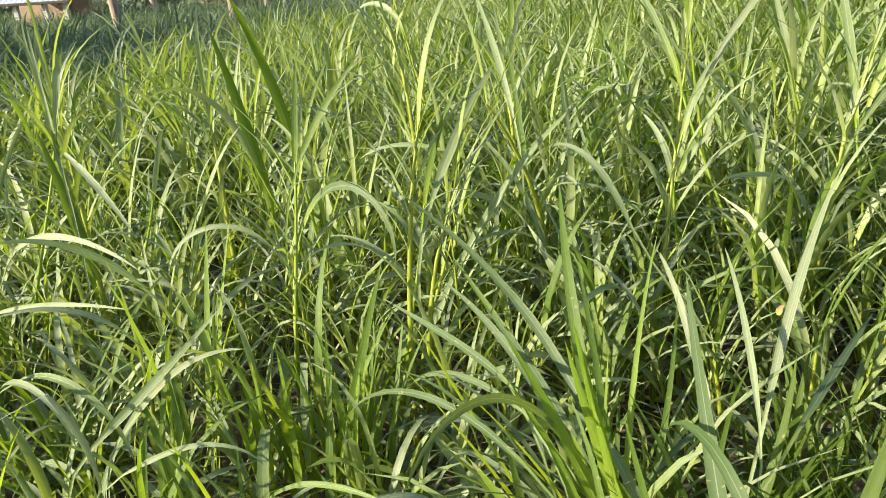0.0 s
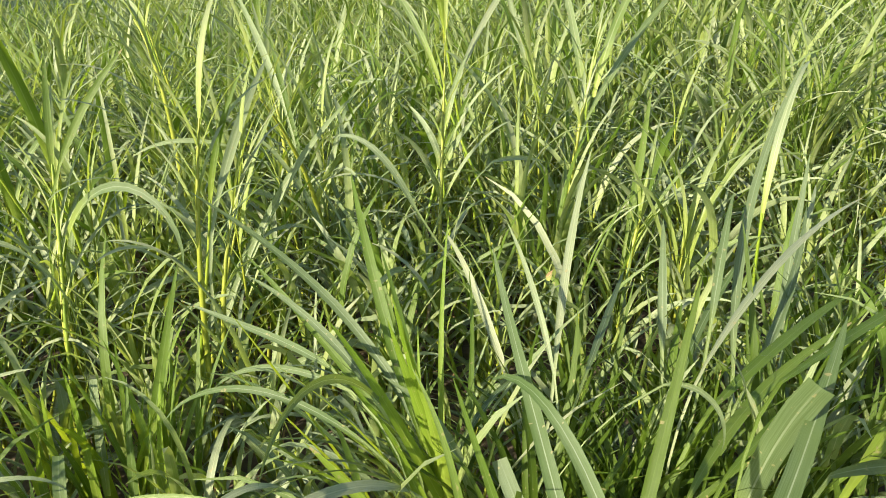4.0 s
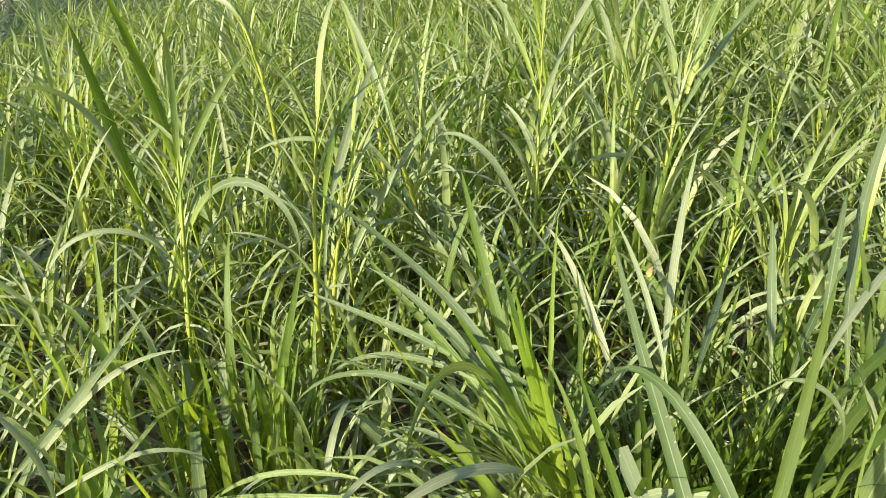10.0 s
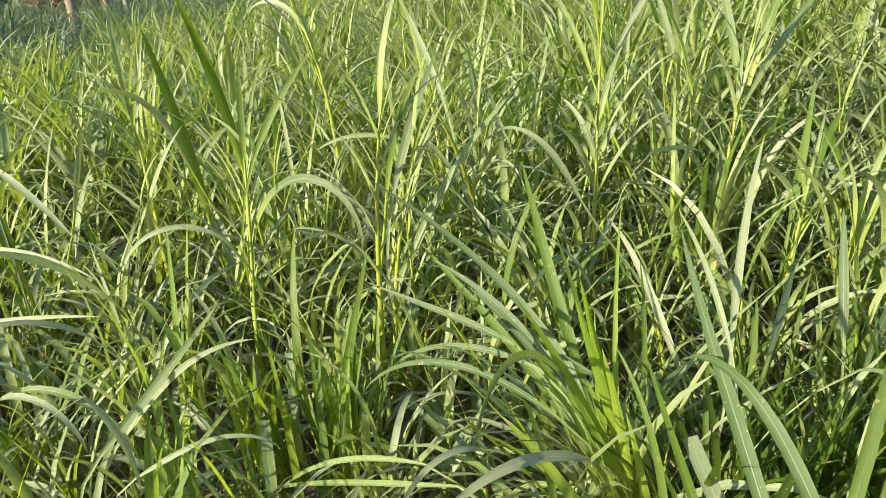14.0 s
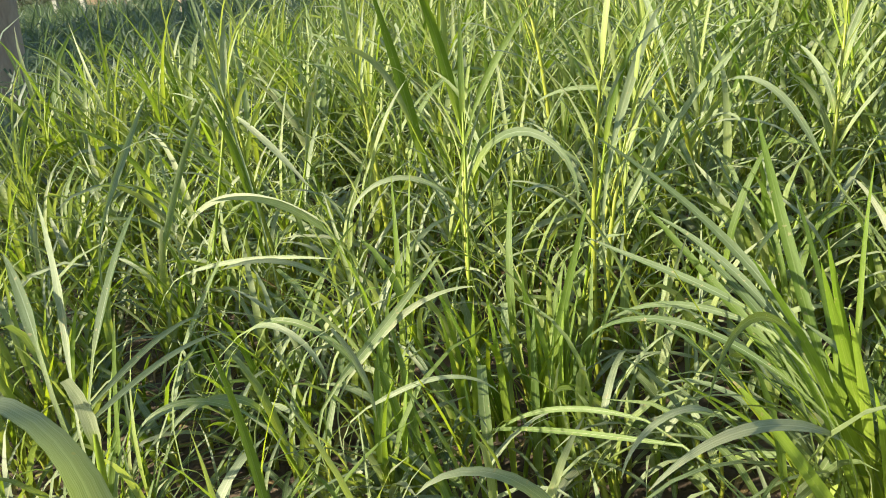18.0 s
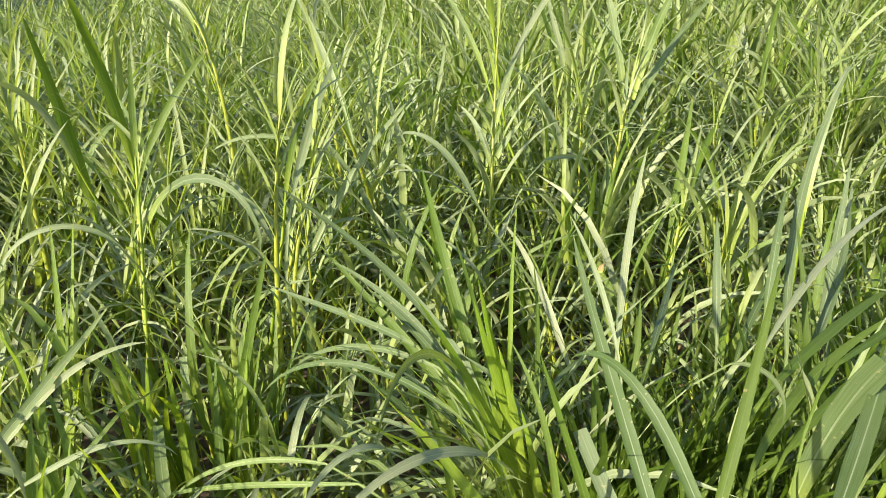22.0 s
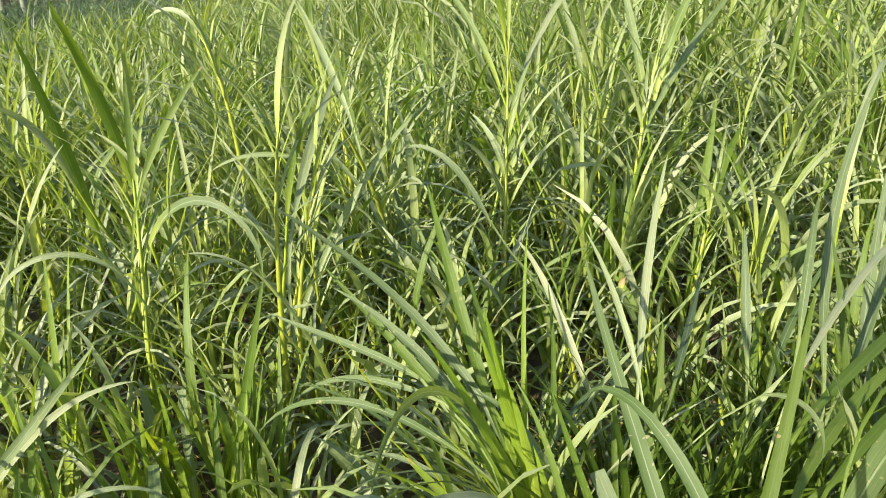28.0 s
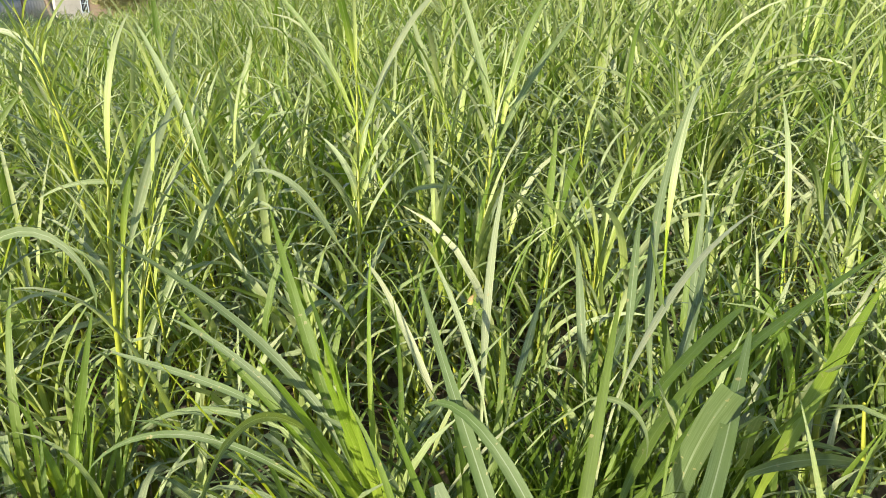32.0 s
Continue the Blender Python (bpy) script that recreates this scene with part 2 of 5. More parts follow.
WOOD = plain("weathered_wood", [(0.0, (0.16, 0.11, 0.07)), (1.0, (0.34, 0.26, 0.17))], 3.0, 0.85, 5.0, 0.3, (1, 1, 0.2))
PAINTED_WOOD = plain("pale_blue_painted_wood", [(0.0, (0.34, 0.42, 0.48)), (1.0, (0.52, 0.58, 0.62))], 2.0, 0.6, 5.0, 0.15)
# dark boards; on the barn side they stand in for shade
DARK = plain("dark_boards", [(0.0, (0.03, 0.025, 0.02)), (1.0, (0.09, 0.07, 0.05))], 3.0, 0.9)


# ---- mesh helpers ----
def mesh_of(name, verts, faces, mat, uvs=None, smooth=True):
    """verts (n, 3), faces (m, k) with one k; uvs for each vertex."""
    me = bpy.data.meshes.new(name)
    verts, faces = np.asarray(verts, np.float32), np.asarray(faces, np.int32)
    k = faces.shape[1]
    me.vertices.add(len(verts))
    me.vertices.foreach_set("co", verts.ravel())
    me.loops.add(faces.size)
    me.loops.foreach_set("vertex_index", faces.ravel())
    me.polygons.add(len(faces))
    me.polygons.foreach_set("loop_start", np.arange(0, faces.size, k, dtype=np.int32))
    if smooth:
        me.polygons.foreach_set("use_smooth", np.ones(len(faces), bool))
    if uvs is not None:
        layer = me.uv_layers.new(name="UVMap")
        layer.data.foreach_set("uv", np.asarray(uvs, np.float32)[faces.ravel()].ravel())
    me.materials.append(mat)
    me.update(calc_edges=True)
    return me


def part(name, me, parent, label=""):
    ob = new(name, me)
    ob.parent = parent
    if label:
        tagged(ob, label)
    return ob


def thing(name, at, label, category, group="", kind=""):
    ob = new(name)
    ob.location, ob.empty_display_size = at, 0.1
    return tagged(ob, label, category, group, kind)


def bm_mesh(name, bm, mat, smooth=False):
    me = bpy.data.meshes.new(name)
    bm.to_mesh(me)
    bm.free()
    me.materials.append(mat)
    if smooth:
        me.polygons.foreach_set("use_smooth", np.ones(len(me.polygons), bool))
    return me


def tube(points, radii, sides=7, wobble=0.0, rng=None):
    """Vertices and quads of a tapered tube along points, with closed ends left open."""
    points = np.asarray(points, float)
    along = np.gradient(points, axis=0)
    along /= np.linalg.norm(along, axis=1)[:, None]
    ref = np.array([1.0, 0.3, 0.0])
    a = np.cross(along, ref)
    a /= np.linalg.norm(a, axis=1)[:, None]
    b = np.cross(along, a)
    ang = np.arange(sides) * 2 * np.pi / sides
    r = np.asarray(radii, float)[:, None, None] * np.ones((1, sides, 1))
    if wobble:
        r = r * (1 + wobble * rng.standard_normal(r.shape))
    v = points[:, None] + r * (np.cos(ang)[None, :, None] * a[:, None] + np.sin(ang)[None, :, None] * b[:, None])
    i, j = np.meshgrid(np.arange(len(points) - 1), np.arange(sides), indexing="ij")
    j2 = (j + 1) % sides
    f = np.stack([i * sides + j, i * sides + j2, (i + 1) * sides + j2, (i + 1) * sides + j], -1).reshape(-1, 4)
    return v.reshape(-1, 3), f


def joined(pieces):
    """Many (verts, faces) as one."""
    vs, fs, n = [], [], 0
    for v, f in pieces:
        vs.append(v), fs.append(np.asarray(f) + n)
        n += len(v)
    return np.concatenate(vs), np.concatenate(fs)


# ---- grass ----
def blades(base, az, el, length, width, droop, power=1.6, bend=0.0, twist=0.0, fold=22.0, segs=8, blunt=0.0, seed=0, roll=0.0, neck=0.5):
    """Grass blades as ribbons with a fold along the midrib. All angles in degrees: az clockwise from +y, el the rise at the
    base, droop the bend down to the tip, bend the sideways swing, twist the turn about the midrib from roll on, fold the rise of the
    halves; blunt: how far the tip is torn off. Returns vertices, quads and uv for all blades together."""
    base = np.atleast_2d(np.asarray(base, float))
    n = len(base)
    one = np.ones(n)
    az, el, droop, bend, twist, fold, roll = (np.radians(a * one)[:, None] for a in (az, el, droop, bend, twist, fold, roll))
    length, width, power, blunt = ((a * one)[:, None] for a in (length, width, power, blunt))
    s = np.linspace(0, 1, segs + 1)[None]
    mid = (s[:, 1:] + s[:, :-1]) / 2
    th, hd = el - droop * mid**power, az + bend * mid
    step = np.stack([np.cos(th) * np.sin(hd), np.cos(th) * np.cos(hd), np.sin(th)], -1) * (length / segs)[..., None]
    pts = base[:, None] + np.concatenate([np.zeros((n, 1, 3)), np.cumsum(step, 1)], 1)
    th, hd, tw = el - droop * s**power, az + bend * s, roll + twist * s
    tan = np.stack([np.cos(th) * np.sin(hd), np.cos(th) * np.cos(hd), np.sin(th)], -1)
    side = np.stack([np.cos(hd), -np.sin(hd), 0 * hd], -1)
    nor = np.cross(side, tan)
    c, q = np.cos(tw)[..., None], np.sin(tw)[..., None]
    side, nor = c * side + q * nor, c * nor - q * side
    su = s * (1 - blunt)
    prof = (neck + (1 - neck) * np.clip(su / 0.22, 0, 1) ** 0.8) * np.clip((1 - su) / 0.54, 0, 1) ** 0.62 + 0.004
    rng = np.random.default_rng(seed)
    w = (width / 2 * prof * (1 + 0.025 * rng.standard_normal((n, segs + 1))))[..., None]
    f = fold[..., None] * (1 - 0.6 * s[..., None])
    lift = 0.05 * w * rng.standard_normal((n, segs + 1, 2))[..., :1]
    left = pts - side * w * np.cos(f) + nor * (w * np.sin(f) + lift)
    right = pts + side * w * np.cos(f) + nor * (w * np.sin(f) - lift)
    v = np.stack([left, pts, right], 2).reshape(-1, 3)
    per = 3 * (segs + 1)
    k, h = np.meshgrid(np.arange(segs), (0, 1), indexing="ij")
    q0 = (3 * k + h).ravel()
    quad = np.stack([q0, q0 + 1, q0 + 4, q0 + 3], -1)
    faces = (np.arange(n)[:, None, None] * per + quad[None]).reshape(-1, 4)
    uv = np.stack(np.broadcast_arrays(np.array([0.0, 0.5, 1.0])[None, None, :], s[..., None] * one[:, None, None]), -1).reshape(-1, 2)
    return v, faces, uv


def tuft(rng, x, y, z, size, stems, per_stem, thin=1.0, spread=0.10, erect=0.0):
    """Numbers for one clump: stem lines and blade rows (base, az, el, length, width, droop, bend, twist)."""
    lines, rows = [], []
    for _ in range(stems):
        a, r = rng.uniform(0, 360), spread * size * math.sqrt(rng.uniform())
        foot = np.array([x + r * math.sin(radians(a)), y + r * math.cos(radians(a)), z])
        lean, tall = radians(rng.uniform(2, 15)), size * rng.uniform(0.34, 0.85)
        top = foot + tall * np.array([math.sin(radians(a)) * math.sin(lean), math.cos(radians(a)) * math.sin(lean), math.cos(lean)])
        lines.append((foot, top, rng.uniform(0.006, 0.012) * (0.6 + 0.4 * size)))
        plane = rng.uniform(0, 360)
        for i in range(per_stem):
            h = (i + 0.6) / per_stem
            h = 0.06 + 0.94 * h
            up = h**1.3
            az = plane + 180 * (i % 2) + rng.normal(0, 30)
            el = 46 + 38 * up + rng.normal(0, 8)
            droop = rng.uniform(75, 150) * (1 - 0.5 * up * rng.uniform(0.4, 1.0))
            ln = size * rng.uniform(0.6, 1.25) * (1.05 - 0.25 * abs(up - 0.5))
            el, droop = el + erect * (86 - el), droop * (1 - 0.55 * erect)
            rows.append((foot + (top - foot) * h, az, min(el, 89), ln, thin * (0.013 + 0.025 * rng.uniform() ** 1.4) * (0.7 + 0.3 * size), droop, rng.normal(0, 22), rng.normal(0, 45)))
    return lines, rows


def as_blades(rows, segs, seed, fold=22.0):
    base = np.array([r[0] for r in rows])
    az, el, ln, w, dr, be, tw = np.array([r[1:] for r in rows]).T
    return blades(base, az, el, ln, w, dr, 1.6, be, tw, fold, segs, 0.0, seed)


def stem_mesh(foot, top, r):
    mid = (foot + top) / 2 + np.array([0.006, -0.004, 0])
    v, f = tube([foot - np.array([0, 0, 0.03]), foot * 0.7 + top * 0.3, mid, top], [r * 1.25, r * 1.15, r, r * 0.6], 6)
    return v, f


def ground_z(x, y):
    return 0.025 * noise.noise(Vector((x * 1.3, y * 1.3, 0))) + 0.012 * noise.noise(Vector((x * 5, y * 5, 3)))


def kind_of(row):
    """Steep blades are young: vivid green that also holds light passing through, or yellow where the sheath wraps the
    cane; the rest are pale, but for a few.
    """
    h = (row[3] * 977) % 1
    return (SHEATH_BLADE if h < 0.7 else LEAF_GREEN) if row[2] > 77 else LEAF_GREEN if h < 0.07 else BLADE


def clump_thing(lines, rows, at, label, segs=9, seed=1, group="grass clumps of the near field"):
    """A clump with every stem and every blade a mesh of its own."""
    at = np.array(at, float)
    root = thing("grass_clump", at, label, "grass clump", group)
    for foot, top, r in lines:
        part("stem", mesh_of("stem", *stem_mesh(foot - at, top - at, r), STEM if at[1] < 2.3 else STEM_YELLOW), root)
    for k, row in enumerate(rows):
        v, f, uv = as_blades([(row[0] - at, *row[1:])], segs, seed + k)
        part("blade", mesh_of("blade", v, f, kind_of(row), uv), root)
    return root


def stuff_grass(name, tufts, segs, label, mat=BLADE, seed=5):
    """Many clumps joined into one mesh of blades, with the stems as a part."""
    rows = [r for _, some in tufts for r in some]
    v, f, uv = as_blades(rows, segs, seed)
    me = mesh_of(name, v, f, mat, uv)
    if mat is BLADE:
        kinds = [BLADE, LEAF_GREEN, SHEATH_BLADE]
        for other in kinds[1:]:
            me.materials.append(other)
        me.polygons.foreach_set("material_index", np.repeat(np.array([kinds.index(kind_of(r)) for r in rows], np.int32), 2 * segs))
    ob = tagged(new(name, me), label, "grass", "", "stuff")
    sticks = [stem_mesh(*line) for some, _ in tufts for line in some]
    if sticks:
        part("stem", mesh_of("stem", *joined(sticks), STEM_YELLOW), ob)
    return ob


def hero_clump(x, y, label):
    return thing("grass_clump", (x, y, ground_z(x, y)), label, "grass clump", "grass clumps of the near field")


def hero_blade(clump, base, az, el, length, width, droop, power, bend, roll, blunt, mat):
    """One blade with the shoot that carries it up from the clump's foot."""
    at = np.array(clump.location)
    b = np.array(base) - at
    hue = int(abs(base[0]) * 7919 + abs(base[1]) * 104729 + length * 1299709)
    neck = 0.4 if base[2] > 0.4 else 0.7
    v, f, uv = blades([b], az, el, length, width, droop, power, bend, 8.0 * math.sin(hue), 25.0, 14, blunt, hue, roll, neck)
    low = el < 66 and b[2] > 0.06
    k = 0.30 if b[2] > 0.12 else 1.0
    foot = np.array([b[0] * k, b[1] * k, -0.02])
    e, a = radians(max(el, 15.0)), radians(az)
    tan = np.array([math.cos(e) * math.sin(a), math.cos(e) * math.cos(a), math.sin(e)])
    h = b[2] - foot[2]
    if not low:
        out = tan[:2] / max(tan[2], 0.5) * h
        foot[:2] = b[:2] - out * min(1.0, 0.4 / max(np.hypot(*out), 0.01))
    p1, p2 = foot + np.array([0, 0, 0.4 * h]), b - tan * 0.35 * h
    ts = np.linspace(0, 1, 9)[:, None]
    line = (1 - ts) ** 3 * foot + 3 * ts * (1 - ts) ** 2 * p1 + 3 * ts**2 * (1 - ts) * p2 + ts**3 * b
    if low:
        # a low-angled blade bends out of its own flat foot
        uv[:, 1] = 0.3 + 0.7 * uv[:, 1]
        first = v[:3] - b
        strip = np.concatenate([p + first * (0.45 + 0.55 * u) for p, u in zip(line[:-1], ts[:-1, 0])])
        n = len(strip)
        q0 = np.array([3 * r + c for r in range(n // 3) for c in (0, 1)])
        f = np.vstack([np.stack([q0, q0 + 1, q0 + 4, q0 + 3], -1), f + n])
        v, uv = np.vstack([strip, v]), np.vstack([np.tile([[0, 0.3], [0.5, 0.3], [1, 0.3]], (n // 3, 1)), uv])
    part("blade", mesh_of("blade", v, f, mat, uv), clump)
    near = [o for o in clump.children if o.name.startswith("stem") and (Vector(o["top"]) - Vector(b)).length < 0.16]
    if b[2] > 0.06 and not near and not low:
        r = 0.005 + 0.09 * min(width, 0.05)
        line = np.vstack([line, b + tan * 0.03])
        radii = np.r_[r * (1.15 - 0.45 * ts[:, 0]), r * 0.45]
        stem = part("stem", mesh_of("stem", *tube(line, radii, 7), STEM), clump)
        stem["top"] = list(b)


def hero_cane(clump, low, top, r):
    """A ripe cane that rises through the clump, wrapped in sheaths towards its top, where narrow leaves part to two sides."""
    at = np.array(clump.location)
    low, top = np.array(low) - at, np.array(top) - at
    foot = np.array([low[0] - 0.25 * (top[0] - low[0]), low[1] - 0.25 * (top[1] - low[1]), -0.02])
    ts = np.linspace(0, 1, 13)[:, None]
    knee = low * 2 - (foot + top) / 2
    line = (1 - ts) ** 2 * foot + 2 * ts * (1 - ts) * knee + ts**2 * top
    radii = r * (1.05 - 0.75 * ts[:, 0] ** 1.5) * np.where(np.arange(13) % 3, 1.0, 1.07)
    stem = part("stem", mesh_of("stem", *tube(line, radii, 8), STEM_YELLOW), clump, "ripe yellow-green cane")
    stem["top"] = list(top)
    some = np.random.default_rng(int(abs(top[0] * 7717) + abs(top[2] * 3313)))
    lean = math.degrees(math.atan2(top[0] - low[0], top[1] - low[1]))
    for k in range(11):
        h = 0.45 + 0.55 * (k + 1) / 11
        b = (1 - h) ** 2 * foot + 2 * h * (1 - h) * knee + h**2 * top
        az = (90 if k % 2 else -90) + some.normal(0, 34) if k < 10 else lean
        el = 58 + 24 * (k / 10) + some.normal(0, 5)
        v, f, uv = blades([b], az, min(el, 87), some.uniform(0.30, 0.60), some.uniform(0.012, 0.023), some.uniform(35, 125) * (1.1 - 0.6 * k / 10), 1.7, some.normal(0, 14), some.normal(0, 25), 24.0, 10, 0.0, k, 0.0, 0.55)
        part("blade", mesh_of("blade", v, f, SHEATH_BLADE if k > 6 else BLADE, uv), clump)


# ---- the clumps that stand out, blade by blade ----
clump = hero_clump(-0.79, 2.59, "tall grass clump with yellow-green stems and long pointed blades")
hero_blade(clump, (-0.624, 2.683, 0.902), -154.7, 81.0, 0.738, 0.039, 33.5, 1.00, -15.1, -26, 0, LEAF_GREEN)
hero_blade(clump, (-0.809, 2.900, 0.661), -153.9, 81.7, 0.816, 0.046, 15.1, 1.00, -9.8, -30, 0, LEAF_GREEN)
hero_blade(clump, (-0.830, 2.856, 0.881), -135.6, 71.2, 0.593, 0.027, 108.5, 2.40, 6.7, -62, 0, BLADE)
hero_cane(clump, (-1.034, 3.000, 0.756), (-1.075, 3.100, 1.083), 0.0114)
clump = hero_clump(-0.09, 2.55, "tall grass clump with yellow-green stems and long pointed blades")
hero_blade(clump, (-0.180, 2.430, 0.346), 88.7, 63.4, 1.007, 0.033, 30.0, 2.40, -10.0, -60, 0, BLADE)
hero_cane(clump, (-0.189, 2.500, 0.297), (-0.017, 2.550, 0.841), 0.0107)
clump = hero_clump(-0.40, 3.39, "tall grass clump with yellow-green stems and long pointed blades")
hero_cane(clump, (-0.264, 3.600, 0.896), (-0.357, 3.700, 1.341), 0.0125)
clump = hero_clump(0.24, 1.16, "broad fan-shaped grass clump with long arching pale blades")
hero_blade(clump, (0.302, 1.400, 0.398), -6.6, 36.2, 1.058, 0.027, 1.5, 1.00, -65.7, 39, 0, FAN_BLADE)
hero_blade(clump, (0.286, 1.400, 0.301), -9.7, 25.0, 0.948, 0.033, -15.3, 2.40, -33.5, 30, 0, LEAF_GREEN)
hero_blade(clump, (0.269, 1.469, 0.495), -12.0, 51.6, 0.732, 0.031, 17.6, 2.40, 16.4, 15, 0, LEAF_GREEN)
hero_blade(clump, (0.348, 1.240, 0.185), -34.0, 55.8, 0.473, 0.038, 5.8, 3.09, 2.1, 33, 0, SPEAR_BLADE)
hero_blade(clump, (0.084, 1.305, 0.728), -28.4, -1.0, 0.686, 0.017, 43.2, 1.00, -0.6, 62, 0, FAN_BLADE)
hero_blade(clump, (0.078, 1.173, 0.691), -47.3, 25.9, 0.524, 0.017, 82.0, 1.60, -14.3, 48, 0, FAN_BLADE)
hero_blade(clump, (0.061, 1.402, 0.735), -21.8, -1.2, 0.542, 0.020, -15.0, 2.40, -29.0, 45, 0, FAN_BLADE)
hero_blade(clump, (0.150, 1.122, 0.594), -103.6, 39.2, 0.447, 0.024, 70.9, 1.00, -15.3, 42, 0, BLADE)
hero_blade(clump, (-0.152, 1.082, 0.631), -44.4, -20.5, 0.864, 0.014, 16.4, 1.60, 9.5, 51, 0, BLADE)
hero_blade(clump, (-0.101, 1.060, 0.718), -111.8, 41.6, 0.256, 0.013, 119.2, 1.00, -9.3, 40, 0, BLADE)
hero_blade(clump, (-0.203, 1.180, 0.621), -51.7, -4.4, 0.524, 0.014, 46.8, 1.00, 3.3, 57, 0, BLADE)
hero_blade(clump, (0.628, 1.286, 0.669), 40.3, 6.5, 0.626, 0.020, 10.4, 1.00, -2.4, -10, 0, FAN_BLADE)
hero_blade(clump, (-0.333, 1.181, 0.266), -105.9, 64.6, 0.536, 0.030, 114.8, 2.81, 1.8, 49, 0, BLADE)
hero_blade(clump, (0.202, 0.875, 0.413), -23.7, 84.1, 0.564, 0.017, 43.3, 2.69, -0.3, 36, 0, LEAF_GREEN)
hero_blade(clump, (0.357, 0.913, 0.324), -30.0, 66.3, 0.572, 0.021, -2.2, 3.50, -3.5, 42, 0, LEAF_GREEN)
hero_blade(clump, (0.180, 1.350, 0.612), -36.0, 48.8, 0.522, 0.021, 40.7, 1.00, 0.1, 39, 0, FAN_BLADE)
hero_blade(clump, (0.662, 1.040, 0.779), 93.1, -1.2, 0.254, 0.013, 98.7, 1.00, 30.7, -70, 0, BLADE)
hero_blade(clump, (0.358, 1.276, 0.203), -82.6, 73.6, 0.716, 0.030, -2.2, 2.81, 0.1, -72, 0, SPEAR_BLADE)
hero_blade(clump, (0.342, 1.244, 0.229), -69.3, 67.2, 0.734, 0.028, 10.8, 2.79, -0.2, 65, 0, SPEAR_BLADE)
hero_blade(clump, (0.311, 1.182, 0.168), -63.8, 69.8, 0.690, 0.025, 20.2, 3.50, -0.0, 60, 0, SPEAR_BLADE)
hero_blade(clump, (0.284, 1.250, 0.385), -90.0, 83.0, 0.415, 0.023, 7.6, 1.00, -0.0, -62, 0, SPEAR_BLADE)
hero_blade(clump, (0.234, 1.048, 0.281), -59.3, 56.0, 0.522, 0.031, 14.3, 3.50, 0.5, 49, 0, SPEAR_BLADE)
hero_blade(clump, (0.339, 1.200, 0.157), -90.0, 80.7, 0.507, 0.025, 6.4, 2.95, 0.0, -61, 0, SPEAR_BLADE)
clump = hero_clump(0.51, 1.36, "grass clump with long upright and arching blades and pale midribs")
hero_blade(clump, (0.292, 1.400, 0.296), -33.9, 64.9, 0.675, 0.029, 48.1, 1.00, 1.5, 33, 0, FAN_BLADE)
hero_blade(clump, (0.355, 1.311, 0.171), -90.0, 76.2, 0.783, 0.030, -2.0, 1.15, 4.9, -70, 0, SPEAR_BLADE)
hero_blade(clump, (0.391, 1.252, 0.117), -34.2, 61.0, 0.530, 0.034, -2.4, 1.25, 0.1, 36, 0, SPEAR_BLADE)
hero_blade(clump, (0.160, 1.327, 0.659), -126.9, 53.0, 0.565, 0.020, 95.9, 1.60, -26.2, 57, 0, FAN_BLADE)
hero_blade(clump, (0.631, 1.442, 0.621), 30.9, 43.6, 0.667, 0.024, 8.9, 2.40, 11.4, -6, 0, BLADE)
hero_blade(clump, (0.579, 1.584, 0.460), -16.1, 54.2, 0.579, 0.023, 58.7, 2.40, 15.6, 25, 0, BLADE)
hero_blade(clump, (0.580, 1.350, 0.642), 4.8, 54.0, 0.460, 0.016, 35.4, 1.00, -0.8, 16, 0, BLADE)
clump = hero_clump(1.11, 1.84, "grass clump with long upright and arching blades and pale midribs")
hero_blade(clump, (0.469, 2.104, 0.836), -58.6, 61.9, 0.424, 0.022, 104.1, 2.40, 17.7, 54, 0, FAN_BLADE)
clump = hero_clump(0.74, 2.75, "tall grass clump with yellow-green stems and long pointed blades")
hero_blade(clump, (0.768, 2.750, 0.756), -31.8, 83.0, 0.339, 0.027, 54.4, 1.00, -0.0, 43, 0, BLADE)
hero_blade(clump, (0.749, 2.700, 0.653), -116.1, 71.6, 0.420, 0.026, 44.5, 1.60, 0.1, -49, 0, BLADE)
hero_blade(clump, (0.802, 2.800, 0.927), 53.4, 72.1, 0.342, 0.025, 35.0, 1.60, 0.2, -28, 0, BLADE)
hero_blade(clump, (0.775, 2.750, 0.778), 110.5, 68.0, 0.268, 0.025, 31.3, 1.60, 0.0, -70, 0, BLADE)
hero_blade(clump, (0.936, 3.100, 1.002), 56.7, 59.7, 1.220, 0.030, 49.8, 1.00, 1.6, -38, 0, BLADE)
hero_cane(clump, (0.693, 2.576, 0.437), (0.820, 2.835, 1.295), 0.0108)
hero_blade(clump, (0.815, 2.336, 0.905), 56.9, -2.6, 0.396, 0.018, 19.5, 1.00, -0.6, -72, 0, BLADE)
clump = hero_clump(1.14, 2.81, "tall grass clump with yellow-green stems and long pointed blades")
hero_blade(clump, (0.883, 3.100, 1.057), -42.6, 70.7, 0.741, 0.027, 31.9, 1.00, 0.3, 53, 0, BLADE)
hero_blade(clump, (0.905, 3.100, 1.279), -122.1, 79.1, 0.614, 0.032, 15.0, 1.00, -0.9, -33, 0, LEAF_GREEN)
hero_cane(clump, (1.387, 2.800, 0.685), (1.523, 2.900, 1.100), 0.0122)
clump = hero_clump(-1.28, 2.19, "tall grass clump with yellow-green stems and long pointed blades")
hero_blade(clump, (-1.468, 2.600, 0.960), -33.6, 62.0, 0.572, 0.023, -6.4, 1.00, 7.9, 4, 0, BLADE)
clump = hero_clump(-0.95, 2.14, "tall grass clump with yellow-green stems and long pointed blades")
